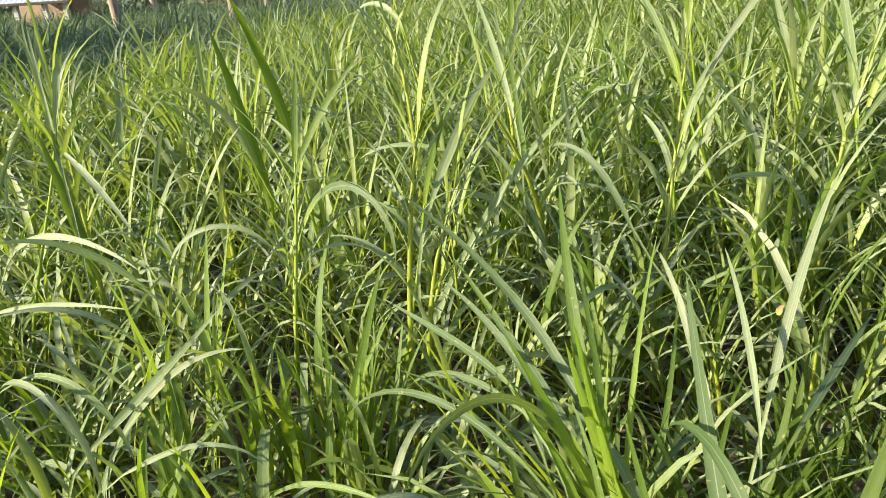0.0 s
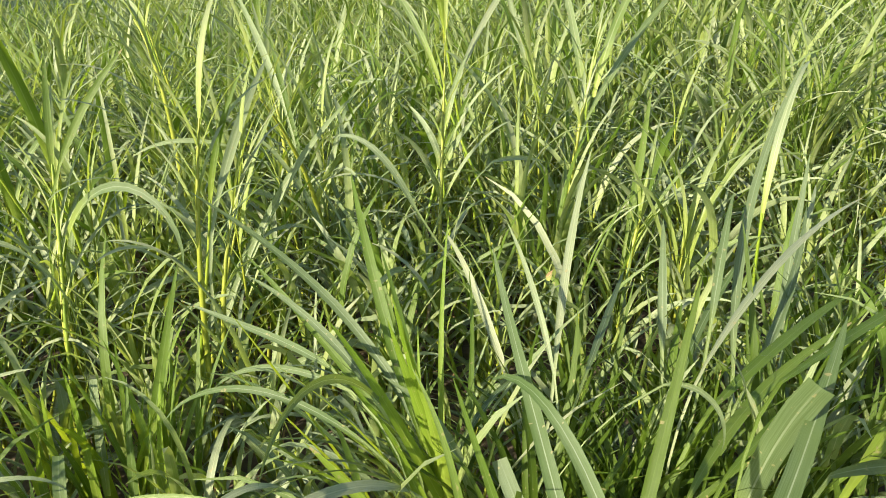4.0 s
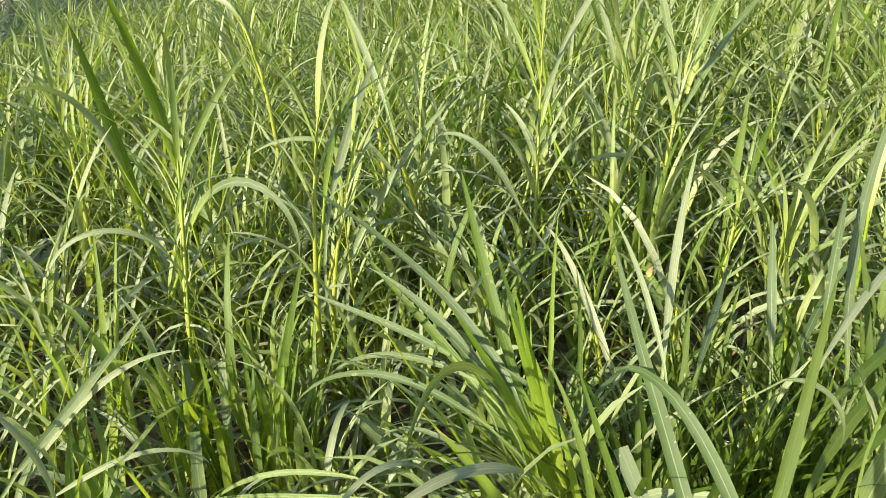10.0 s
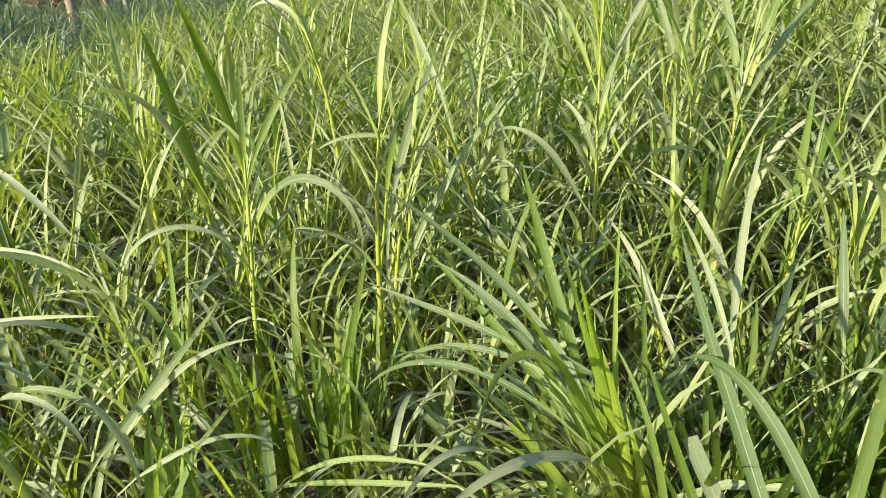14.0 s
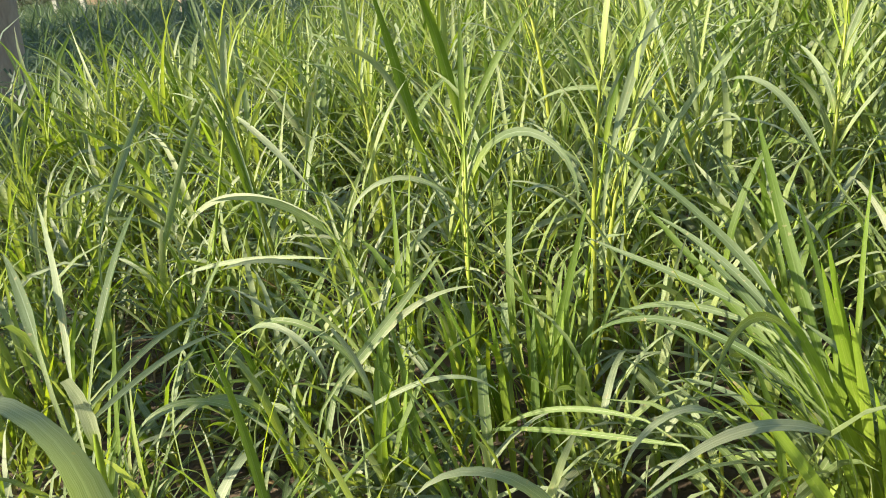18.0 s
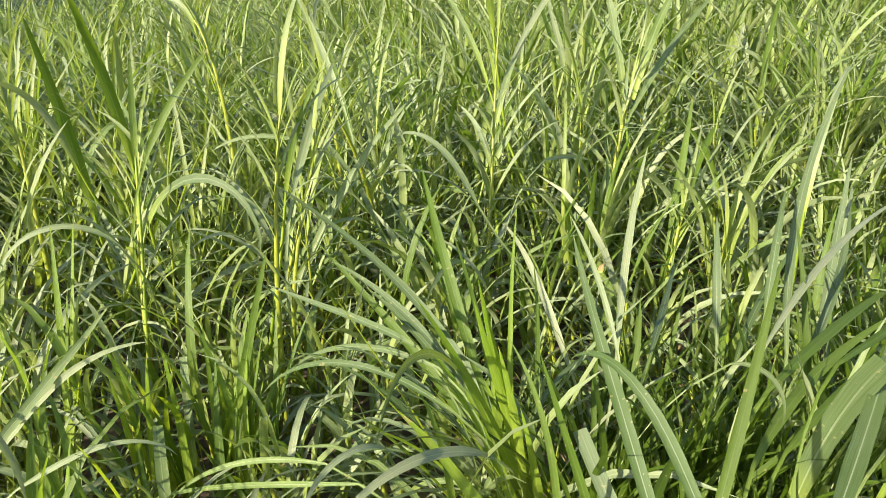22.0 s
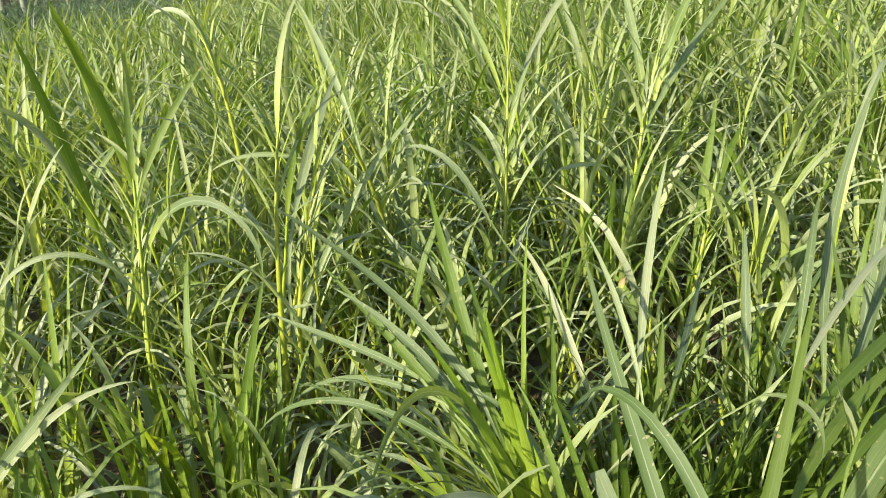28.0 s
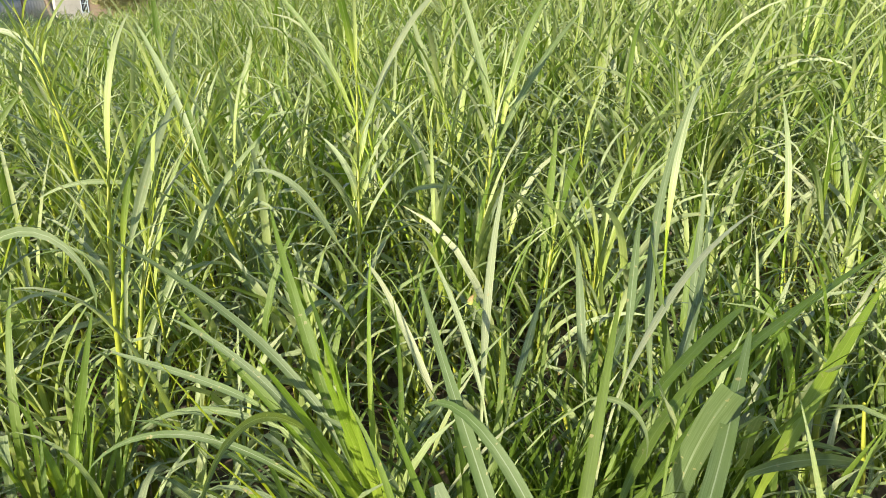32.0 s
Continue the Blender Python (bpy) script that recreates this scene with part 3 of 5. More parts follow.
hero_blade(clump, (-1.029, 2.100, 0.727), -126.7, 52.7, 0.432, 0.024, 52.0, 1.60, 0.4, 68, 0, BLADE)
clump = hero_clump(-0.89, 1.77, "tall grass clump with yellow-green stems and long pointed blades")
hero_blade(clump, (-1.018, 1.900, 0.672), -110.2, 49.8, 0.333, 0.017, 62.2, 1.00, -0.1, 57, 0, BLADE)
clump = hero_clump(-1.15, 1.13, "tall grass clump with yellow-green stems and long pointed blades")
hero_blade(clump, (-1.294, 1.460, 0.698), 30.0, 46.7, 0.286, 0.018, 5.4, 1.00, -2.7, -1, 0, BLADE)
hero_blade(clump, (-0.820, 1.200, 0.880), 89.3, -58.8, 0.244, 0.014, 35.1, 1.00, 1.5, -50, 0, BLADE)
clump = hero_clump(-0.91, 1.42, "grass clump with long upright and arching blades and pale midribs")
hero_blade(clump, (-0.564, 1.502, 0.108), 1.2, 84.1, 0.427, 0.030, 62.7, 3.15, -2.7, -10, 0.4, BLADE)
hero_blade(clump, (-0.910, 1.444, 0.590), 55.0, 35.0, 0.424, 0.023, -5.8, 1.60, 5.2, -53, 0, BLADE)
hero_blade(clump, (-0.919, 1.578, 0.519), 100.8, 50.6, 0.490, 0.020, 52.1, 2.40, -2.6, -73, 0, BLADE)
hero_blade(clump, (-0.843, 1.428, 0.525), 95.8, 29.3, 0.377, 0.014, 91.7, 2.40, -8.5, -52, 0, BLADE)
hero_blade(clump, (-1.137, 1.501, 0.462), -115.1, 79.4, 0.316, 0.021, 139.3, 1.00, -2.4, 51, 0, BLADE)
hero_blade(clump, (-1.134, 1.400, 0.549), -114.4, 47.1, 0.303, 0.017, 103.9, 1.60, 1.3, 51, 0, BLADE)
clump = hero_clump(-1.66, 1.61, "tall grass clump with yellow-green stems and long pointed blades")
hero_blade(clump, (-1.131, 1.601, 0.695), 107.9, 21.6, 0.408, 0.020, 104.6, 1.00, 6.3, -39, 0, BLADE)
hero_blade(clump, (-1.126, 1.501, 0.723), 116.2, 41.4, 0.318, 0.017, 128.1, 1.00, 1.2, -27, 0, BLADE)
clump = hero_clump(-2.08, 2.56, "tall grass clump with yellow-green stems and long pointed blades")
hero_blade(clump, (-1.856, 2.472, 0.495), 101.4, 61.8, 0.882, 0.025, 18.8, 2.40, 11.1, 51, 0, BLADE)
hero_blade(clump, (-1.728, 2.521, 0.631), 122.9, 48.2, 0.822, 0.026, 81.1, 1.00, -12.7, -63, 0, BLADE)
clump = hero_clump(-0.48, 1.86, "grass clump with long upright and arching blades and pale midribs")
hero_blade(clump, (-0.396, 1.757, 0.316), 76.4, 75.0, 0.590, 0.027, 1.9, 2.40, 0.8, -63, 0, LEAF_GREEN)
hero_blade(clump, (-0.503, 1.772, 0.258), 6.3, 80.3, 0.321, 0.024, 16.9, 2.40, -0.5, -12, 0.4, BLADE)
clump = hero_clump(1.98, 2.01, "tall grass clump with yellow-green stems and long pointed blades")
hero_blade(clump, (1.791, 1.900, 0.289), 58.8, 83.9, 0.708, 0.027, 85.3, 1.00, -14.6, -6, 0, BLADE)
hero_blade(clump, (2.370, 2.000, 0.576), 38.6, 77.8, 0.679, 0.028, 49.5, 1.00, -0.9, 11, 0, BLADE)
hero_blade(clump, (1.632, 1.900, 0.725), 55.4, 92.5, 0.795, 0.027, 98.8, 1.00, -4.5, -10, 0, BLADE)
clump = hero_clump(0.73, 1.14, "grass clump with long upright and arching blades and pale midribs")
hero_blade(clump, (0.852, 1.150, 0.735), 56.7, 15.9, 1.027, 0.020, 15.4, 1.00, 11.5, -25, 0, BLADE)
hero_blade(clump, (0.998, 1.230, 0.644), 32.4, 38.7, 1.046, 0.026, -3.7, 2.40, 31.9, -5, 0, FAN_BLADE)
hero_blade(clump, (0.975, 1.300, 0.733), 41.6, 51.9, 0.389, 0.023, 33.0, 2.40, 2.6, -4, 0, FAN_BLADE)
hero_blade(clump, (0.835, 1.100, 0.644), 63.5, 5.8, 0.869, 0.029, 9.1, 1.00, 3.5, -28, 0, LEAF_GREEN)
hero_blade(clump, (0.917, 1.400, 0.612), 26.1, 55.4, 0.373, 0.026, 16.9, 2.40, 4.4, 8, 0, FAN_BLADE)
hero_blade(clump, (0.901, 1.300, 0.582), 46.2, 20.1, 0.620, 0.021, -5.7, 2.40, 21.4, -16, 0, FAN_BLADE)
hero_blade(clump, (1.027, 1.200, 0.622), 57.9, 16.2, 0.705, 0.026, -10.5, 1.00, -15.1, -6, 0, FAN_BLADE)
clump = hero_clump(0.63, 0.74, "wide pale grass blades close to the path with torn tips")
hero_blade(clump, (0.357, 0.758, 0.536), 4.9, 41.7, 0.712, 0.031, -15.5, 3.50, -4.9, 21, 0, FAN_BLADE)
hero_blade(clump, (0.414, 0.688, 0.592), -5.9, 47.5, 0.582, 0.027, 121.8, 3.50, -12.5, 35, 0, FAN_BLADE)
hero_blade(clump, (0.334, 0.658, 0.647), 54.4, 60.7, 0.551, 0.022, 7.7, 3.50, -4.8, -7, 0, DEEP_BLADE)
hero_blade(clump, (0.228, 0.709, 0.542), 37.5, 5.8, 0.555, 0.025, -6.7, 3.50, 18.8, -12, 0, DEEP_BLADE)
hero_blade(clump, (0.426, 0.740, 0.404), 25.3, 21.5, 0.442, 0.020, 7.6, 3.43, -0.4, 8, 0, LEAF_GREEN)
hero_blade(clump, (0.393, 0.778, 0.370), -16.3, 44.2, 0.420, 0.034, -6.1, 2.17, 2.4, 27, 0.45, FAN_BLADE)
hero_blade(clump, (0.766, 0.917, 0.402), -184.8, 81.3, 0.554, 0.051, 25.3, 1.66, 19.5, 48, 0.45, FAN_BLADE)
hero_blade(clump, (0.496, 0.579, 0.733), -303.9, 14.6, 0.647, 0.037, -5.3, 1.54, -4.2, -3, 0, FAN_BLADE)
hero_blade(clump, (0.683, 0.950, 0.567), 53.0, 8.6, 0.817, 0.029, -1.9, 2.40, 28.0, -23, 0, LEAF_GREEN)
hero_blade(clump, (0.767, 0.950, 0.591), 64.0, 8.0, 0.666, 0.024, 10.6, 1.00, 6.0, -24, 0, LEAF_GREEN)
hero_blade(clump, (1.046, 0.900, 0.526), 65.6, 9.8, 0.967, 0.041, -6.0, 2.40, 3.7, -15, 0, SPEAR_BLADE)
hero_blade(clump, (0.866, 0.800, 0.681), 71.0, -18.8, 0.926, 0.030, 13.0, 1.00, 9.3, -56, 0, FAN_BLADE)
hero_blade(clump, (0.916, 1.000, 0.754), 67.1, -2.1, 1.289, 0.025, -6.2, 2.40, 8.1, -33, 0, LEAF_GREEN)
clump = hero_clump(1.32, 1.19, "grass clump with long upright and arching blades and pale midribs")
hero_blade(clump, (1.389, 1.500, 0.426), 44.0, 48.6, 0.711, 0.030, -5.2, 1.00, 3.0, 0, 0, FAN_BLADE)
clump = hero_clump(-1.28, 1.02, "wide pale grass blade close to the path")
hero_blade(clump, (-1.450, 1.359, 0.773), 7.2, 46.4, 0.419, 0.030, 22.1, 2.40, 1.2, 16, 0, FAN_BLADE)
hero_blade(clump, (-1.229, 0.950, 0.851), 19.3, 5.3, 0.456, 0.022, 42.3, 2.40, 1.2, -0, 0, FAN_BLADE)
hero_blade(clump, (-1.313, 1.100, 0.797), 14.9, 9.3, 0.441, 0.019, 41.9, 2.40, -0.5, -8, 0, FAN_BLADE)
hero_blade(clump, (-1.251, 1.000, 0.940), -24.2, 30.8, 0.430, 0.020, -6.8, 1.00, -8.6, 33, 0, BLADE)
hero_blade(clump, (-1.294, 1.000, 1.001), -34.8, 18.8, 0.284, 0.027, -5.0, 1.00, -6.4, 29, 0, FAN_BLADE)
clump = hero_clump(-1.62, 2.85, "tall grass clump with yellow-green stems and long pointed blades")
hero_blade(clump, (-1.435, 2.600, 0.568), -90.0, 82.8, 0.568, 0.040, 3.7, 1.00, 0.1, 54, 0, LEAF_GREEN)
hero_blade(clump, (-1.517, 2.700, 1.092), 40.7, 74.7, 0.298, 0.027, -6.5, 1.60, -0.2, -54, 0.3, BLADE)
hero_blade(clump, (-1.444, 2.600, 1.047), 126.0, -26.8, 0.432, 0.026, 15.6, 1.00, -0.2, -33, 0, BLADE)
hero_cane(clump, (-1.430, 2.600, 0.543), (-1.503, 2.650, 1.127), 0.0120)
hero_cane(clump, (-1.482, 2.700, 0.671), (-1.516, 2.750, 1.273), 0.0113)
hero_blade(clump, (-1.344, 3.000, 0.715), 90.0, 73.8, 0.335, 0.022, 2.1, 1.60, -0.0, 64, 0.3, BLADE)
clump = hero_clump(-2.00, 2.20, "tall grass clump with yellow-green stems and long pointed blades")
hero_blade(clump, (-1.609, 2.209, 0.599), 116.8, 19.8, 0.717, 0.018, 17.6, 1.00, -0.9, -60, 0, BLADE)
hero_blade(clump, (-2.004, 2.500, 0.770), 8.7, 39.5, 0.535, 0.028, 3.4, 1.60, 0.0, -39, 0, BLADE)
clump = hero_clump(0.20, 3.05, "tall grass clump with yellow-green stems and long pointed blades")
hero_blade(clump, (0.178, 2.900, 1.046), -16.0, 53.4, 0.620, 0.029, 15.7, 1.00, -0.2, 24, 0, BLADE)
hero_cane(clump, (0.282, 2.919, 0.612), (0.073, 2.676, 1.123), 0.0130)
hero_blade(clump, (0.231, 2.902, 0.783), -6.9, 55.0, 0.633, 0.027, 3.6, 1.00, -0.1, 14, 0, LEAF_GREEN)
hero_cane(clump, (0.212, 3.300, 0.741), (0.176, 3.400, 1.040), 0.0120)
clump = hero_clump(-0.30, 4.75, "tall grass clump with yellow-green stems and long pointed blades")
hero_blade(clump, (-0.361, 4.800, 1.225), -55.8, 78.4, 0.487, 0.035, 120.7, 1.00, -2.1, 63, 0, BLADE)
hero_cane(clump, (-0.230, 4.800, 0.640), (-0.441, 4.900, 1.533), 0.0135)
clump = hero_clump(0.35, 5.40, "tall grass clump with yellow-green stems and long pointed blades")
hero_blade(clump, (0.353, 5.500, 1.123), 2.9, 77.9, 0.591, 0.045, -5.2, 1.60, 0.9, 3, 0, LEAF_GREEN)
clump = hero_clump(1.50, 2.95, "tall grass clump with yellow-green stems and long pointed blades")
hero_blade(clump, (1.661, 3.800, 0.881), -58.1, 74.2, 0.669, 0.037, 2.6, 1.00, 0.0, 70, 0, BLADE)
hero_blade(clump, (1.606, 3.100, 0.877), -32.9, 80.5, 0.861, 0.037, 14.0, 1.00, 1.8, 52, 0, BLADE)
hero_blade(clump, (1.570, 3.000, 0.901), 52.6, 34.1, 1.231, 0.034, 15.1, 1.00, 5.4, -29, 0, BLADE)
hero_blade(clump, (1.642, 3.100, 0.954), 56.7, 69.4, 0.861, 0.042, 44.7, 1.00, 0.4, -24, 0, BLADE)
clump = hero_clump(1.40, 2.40, "tall grass clump with yellow-green stems and long pointed blades")
hero_blade(clump, (1.412, 2.350, 0.525), 53.3, 60.3, 0.600, 0.045, 36.8, 1.00, 0.6, -19, 0, LEAF_GREEN)
hero_blade(clump, (1.398, 2.350, 0.550), 42.8, 53.1, 0.618, 0.034, -5.5, 1.00, -2.8, -8, 0, LEAF_GREEN)
hero_cane(clump, (1.384, 2.300, 0.415), (1.464, 2.350, 0.637), 0.0126)
clump = hero_clump(-0.15, 2.20, "tall grass clump with yellow-green stems and long pointed blades")
hero_blade(clump, (-0.121, 2.168, 0.929), 30.0, 48.6, 0.554, 0.032, 17.9, 1.00, 1.3, -27, 0, BLADE)
hero_blade(clump, (-0.148, 2.192, 0.886), 95.6, 82.2, 0.441, 0.020, 21.6, 1.00, -0.5, -76, 0, LEAF_GREEN)
hero_cane(clump, (-0.202, 2.094, 0.672), (-0.144, 2.168, 1.165), 0.0106)
hero_blade(clump, (-0.063, 2.303, 1.047), -81.3, 15.7, 0.305, 0.016, 50.9, 1.60, -0.5, 67, 0, BLADE)
hero_cane(clump, (-0.146, 2.181, 0.569), (-0.040, 2.287, 0.948), 0.0105)
clump = hero_clump(-0.62, 2.45, "tall grass clump with yellow-green stems and long pointed blades")
hero_blade(clump, (-0.596, 2.480, 0.968), 12.1, 76.8, 0.382, 0.023, 8.9, 1.00, -0.6, -15, 0, LEAF_GREEN)
hero_blade(clump, (-0.550, 2.336, 1.025), 84.1, 64.5, 0.402, 0.025, 18.9, 1.00, -0.2, -69, 0, LEAF_GREEN)
hero_blade(clump, (-0.610, 2.460, 0.697), 124.8, 67.1, 0.767, 0.032, 173.7, 1.60, 14.3, -68, 0, FAN_BLADE)
hero_blade(clump, (-0.674, 2.301, 0.767), -90.3, 51.4, 0.462, 0.019, 134.6, 1.00, -3.1, 66, 0, BLADE)
hero_cane(clump, (-0.631, 2.355, 0.512), (-0.606, 2.606, 0.924), 0.0088)
clump = hero_clump(-0.95, 0.62, "wide pale grass blades close to the path with torn tips")
hero_blade(clump, (-0.863, 0.799, 0.620), -175.4, 93.6, 0.505, 0.016, 21.1, 1.85, -7.8, -25, 0, LEAF_GREEN)
hero_blade(clump, (-1.025, 0.618, 0.733), -80.4, 99.4, 0.477, 0.049, 107.7, 3.50, -13.6, 38, 0, BLADE)
hero_blade(clump, (-0.995, 0.660, 1.015), -94.5, 98.5, 0.116, 0.026, 31.1, 1.60, 0.1, 98, 0.35, BLADE)


# ---- ground ----
def sheet(name, xs, ys, zf, mat):
    X, Y = np.meshgrid(xs, ys)
    Z = np.array([[zf(x, y) for x in xs] for y in ys])
    nx = len(xs)
    i, j = np.meshgrid(np.arange(len(ys) - 1), np.arange(nx - 1), indexing="ij")
    q = (i * nx + j).ravel()
    return mesh_of(name, np.stack([X, Y, Z], -1).reshape(-1, 3), np.stack([q, q + 1, q + nx + 1, q + nx], -1), mat)


def spaced(a, b, near_a, near_b, fine):
    return np.unique(np.r_[np.linspace(a, near_a, 14), np.linspace(near_a, near_b, fine), np.linspace(near_b, b, 14)])


tagged(new("ground", sheet("ground", spaced(-400, 400, -6, 7, 110), spaced(-300, 600, 0, 9, 90), ground_z, SOIL)), "brown field soil with dry litter between the grass", "ground", "", "structure")


# ---- the field ----
def smooth(a, b, v):
    k = min(max((v - a) / (b - a), 0.0), 1.0)
    return k * k * (3 - 2 * k)


def size_at(x, y):
    s = 0.78 + 0.20 * smooth(0.5, 4.0, x) + 0.55 * smooth(3.8, 8.5, y) * smooth(-0.5, 8.0, x) + 0.10 * noise.noise(Vector((x * 0.9, y * 0.9, 7)))
    return s


def left_edge(y):
    return -3.6 + 0.15 * max(y - 8.0, 0.0) + 0.25 * math.sin(y * 0.8)


rng = np.random.default_rng(11)
NEAR_Y = 4.4
CLUMP = "clump of fodder grass with long arching green blades"
near_spots, mid_tufts, far_tufts, left_tufts, under = [], [], [], [], []
for gy in np.arange(1.05, NEAR_Y, 0.34):
    for gx in np.arange(-3.3, 5.2, 0.37):
        x, y = gx + rng.uniform(-0.16, 0.16), gy + rng.uniform(-0.14, 0.14)
        if -0.80 * y - 0.5 < x < 1.38 * y + 0.4 and x > left_edge(y) and y > 1.55 - 0.5 * smooth(0.4, 1.2, x) - 0.4 * smooth(0.7, 1.3, -x):
            near_spots.append((x, y))
for x, y in near_spots:
    z, s = ground_z(x, y), (0.40 + 0.28 * smooth(1.4, 2.9, y) + 0.05 * x) * rng.uniform(0.75, 1.1) + 0.10 * max(y - 2.5, 0)
    clump_thing(*tuft(rng, x, y, z, s, int(rng.integers(2, 5)), 8, 1.1, 0.12, float(rng.choice([0.0, 0.1, 0.35] if y < 2.2 else [0.0, 0.3, 0.7]))), (x, y, z), CLUMP, 8, int(rng.integers(1 << 30)))

for gy in np.arange(NEAR_Y, 13.5, 0.33):
    for gx in np.arange(-9.0, 21.0, 0.34):
        x, y = gx + rng.uniform(-0.14, 0.14), gy + rng.uniform(-0.13, 0.13)
        if -0.85 * y - 0.5 < x < 1.6 * y + 0.5 and x > left_edge(y):
            mid_tufts.append(tuft(rng, x, y, 0.0, size_at(x, y) * rng.uniform(0.74, 1.16), 3, 8, 1.15, 0.10, rng.choice([0.0, 0.4, 0.8])))
# grass added out of view at both sides; it also shades the near clumps
for gy in np.arange(0.1, NEAR_Y, 0.34):
    for gx in np.arange(-5.2, 8.0, 0.35):
        x, y = gx + rng.uniform(-0.14, 0.14), gy + rng.uniform(-0.13, 0.13)
        if left_edge(y) - 0.6 < x < -0.80 * y - 0.5 and x < -1.25 - 0.1 * y or x > 1.38 * y + 0.4 and x > 1.9 and y > 0.4:
            mid_tufts.append(tuft(rng, x, y, ground_z(x, y), rng.uniform(0.6, 0.85) * (0.55 if x < 0 and y < 1.6 else 1.0), 3, 6, 1.0, 0.12, rng.choice([0.0, 0.2, 0.6])))
stuff_grass("grass_field", mid_tufts, 5, "sunlit stand of tall fodder grass with dense arching blades")
for gy in np.arange(13.5, 33.0, 0.55):
    for gx in np.arange(-8.0, 26.0, 0.55):
        x, y = gx + rng.uniform(-0.2, 0.2), gy + rng.uniform(-0.2, 0.2)
        if left_edge(y) < x < 0.9 * y:
            far_tufts.append(tuft(rng, x, y, 0.0, min(size_at(x, y), 1.15) * rng.uniform(0.75, 1.05), 3, 6, 1.5))
stuff_grass("far_grass_field", far_tufts, 3, "distant stand of green fodder grass reaching to the houses")
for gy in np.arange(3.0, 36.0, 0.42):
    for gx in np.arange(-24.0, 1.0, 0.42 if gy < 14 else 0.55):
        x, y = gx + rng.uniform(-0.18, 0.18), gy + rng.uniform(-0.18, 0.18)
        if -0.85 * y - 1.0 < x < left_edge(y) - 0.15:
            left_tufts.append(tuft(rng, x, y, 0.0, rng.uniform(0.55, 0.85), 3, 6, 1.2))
stuff_grass("shaded_grass_plot", left_tufts, 4, "lower bluish-green grass plot in the shade of trees", SHADE_BLADE)
# shoots that fill the nearest clumps: thin arching blades to their open side, and steep young ones
srng = np.random.default_rng(77)
for x, y, z, lean, arcs, steep, tall, tilt in (
    (0.24, 1.26, 0.36, -80, 20, 6, 0.72, 62), (0.30, 1.30, 0.30, -20, 8, 6, 0.80, 66), (-0.38, 1.72, 0.10, 30, 8, 22, 0.62, 80), (-0.52, 1.85, 0.10, 200, 8, 12, 0.55, 80),
    (1.05, 1.12, 0.25, 70, 6, 12, 0.70, 66), (0.75, 1.45, 0.15, -20, 8, 12, 0.62, 76), (0.50, 1.25, 0.30, 60, 6, 8, 0.60, 70), (-1.15, 1.30, 0.15, 60, 14, 5, 0.60, 70),
    (-1.45, 1.10, 0.15, 60, 12, 5, 0.65, 70), (-0.78, 1.50, 0.20, -40, 12, 6, 0.55, 74), (-0.62, 1.78, 0.20, -120, 10, 8, 0.60, 76), (-0.85, 1.95, 0.25, 20, 10, 8, 0.65, 76),
    (-0.62, 1.42, 0.15, -80, 10, 4, 0.5, 74), (-1.65, 1.45, 0.15, 60, 10, 6, 0.6, 72), (-1.95, 1.75, 0.15, 60, 8, 8, 0.6, 74), (1.55, 1.30, 0.15, 40, 8, 10, 0.65, 70),
    (1.25, 1.0, 0.12, 20, 8, 8, 0.5, 72), (1.95, 1.2, 0.12, 20, 8, 10, 0.55, 72), (2.1, 1.45, 0.12, 20, 8, 8, 0.55, 72),
    (0.58, 1.08, 0.08, 20, 4, 16, 0.55, 78), (0.88, 1.10, 0.08, 20, 4, 16, 0.6, 76), (0.78, 0.88, 0.05, 30, 4, 12, 0.5, 76), (1.12, 0.86, 0.05, 40, 4, 12, 0.5, 74), (0.70, 1.25, 0.1, 150, 6, 14, 0.6, 78),
):
    near = min((o for o in scene.objects if o.name.startswith("grass_clump")), key=lambda o: (o.location.xy - Vector((x, y))).length)
    at = np.array(near.location)
    for k in range(arcs + steep):
        up = k >= arcs
        b = np.array([x + srng.normal(0, 0.045), y + srng.normal(0, 0.045), z * srng.uniform(0.3, 1.1)])
        az = lean + srng.normal(0, 36)
        el = srng.normal(tilt, 7) if up else srng.uniform(34, 70)
        v, f, uv = blades([b - at], az, min(el, 88), tall * srng.uniform(0.7, 1.15), srng.uniform(0.014, 0.026) if up else srng.uniform(0.010, 0.019), srng.uniform(4, 35) if up else srng.uniform(65, 135), 1.6, srng.normal(0, 18), srng.normal(0, 35), 20.0, 10, 0.0, 900 + k, 0.0, 0.7)
        # right shoots darker for shade, left ones brighter for sun, in their colour
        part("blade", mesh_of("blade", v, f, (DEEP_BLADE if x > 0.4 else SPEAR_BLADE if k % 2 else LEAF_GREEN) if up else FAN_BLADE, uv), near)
# slim ripe canes that rise here and there among the clumps
crng = np.random.default_rng(5)
for k in range(16):
    x, y = -1.3 + 0.24 * k + crng.uniform(-0.1, 0.1), crng.uniform(2.4, 4.2)
    near = min((o for o in scene.objects if o.name.startswith("grass_clump")), key=lambda o: (o.location.xy - Vector((x, y))).length)
    tall, tip_x, tip_y = crng.uniform(0.70, 0.98), crng.normal(0, 0.06), crng.normal(0, 0.05)
    hero_cane(near, (x, y, 0.35), (x + tip_x, y + tip_y, tall), crng.uniform(0.006, 0.009))
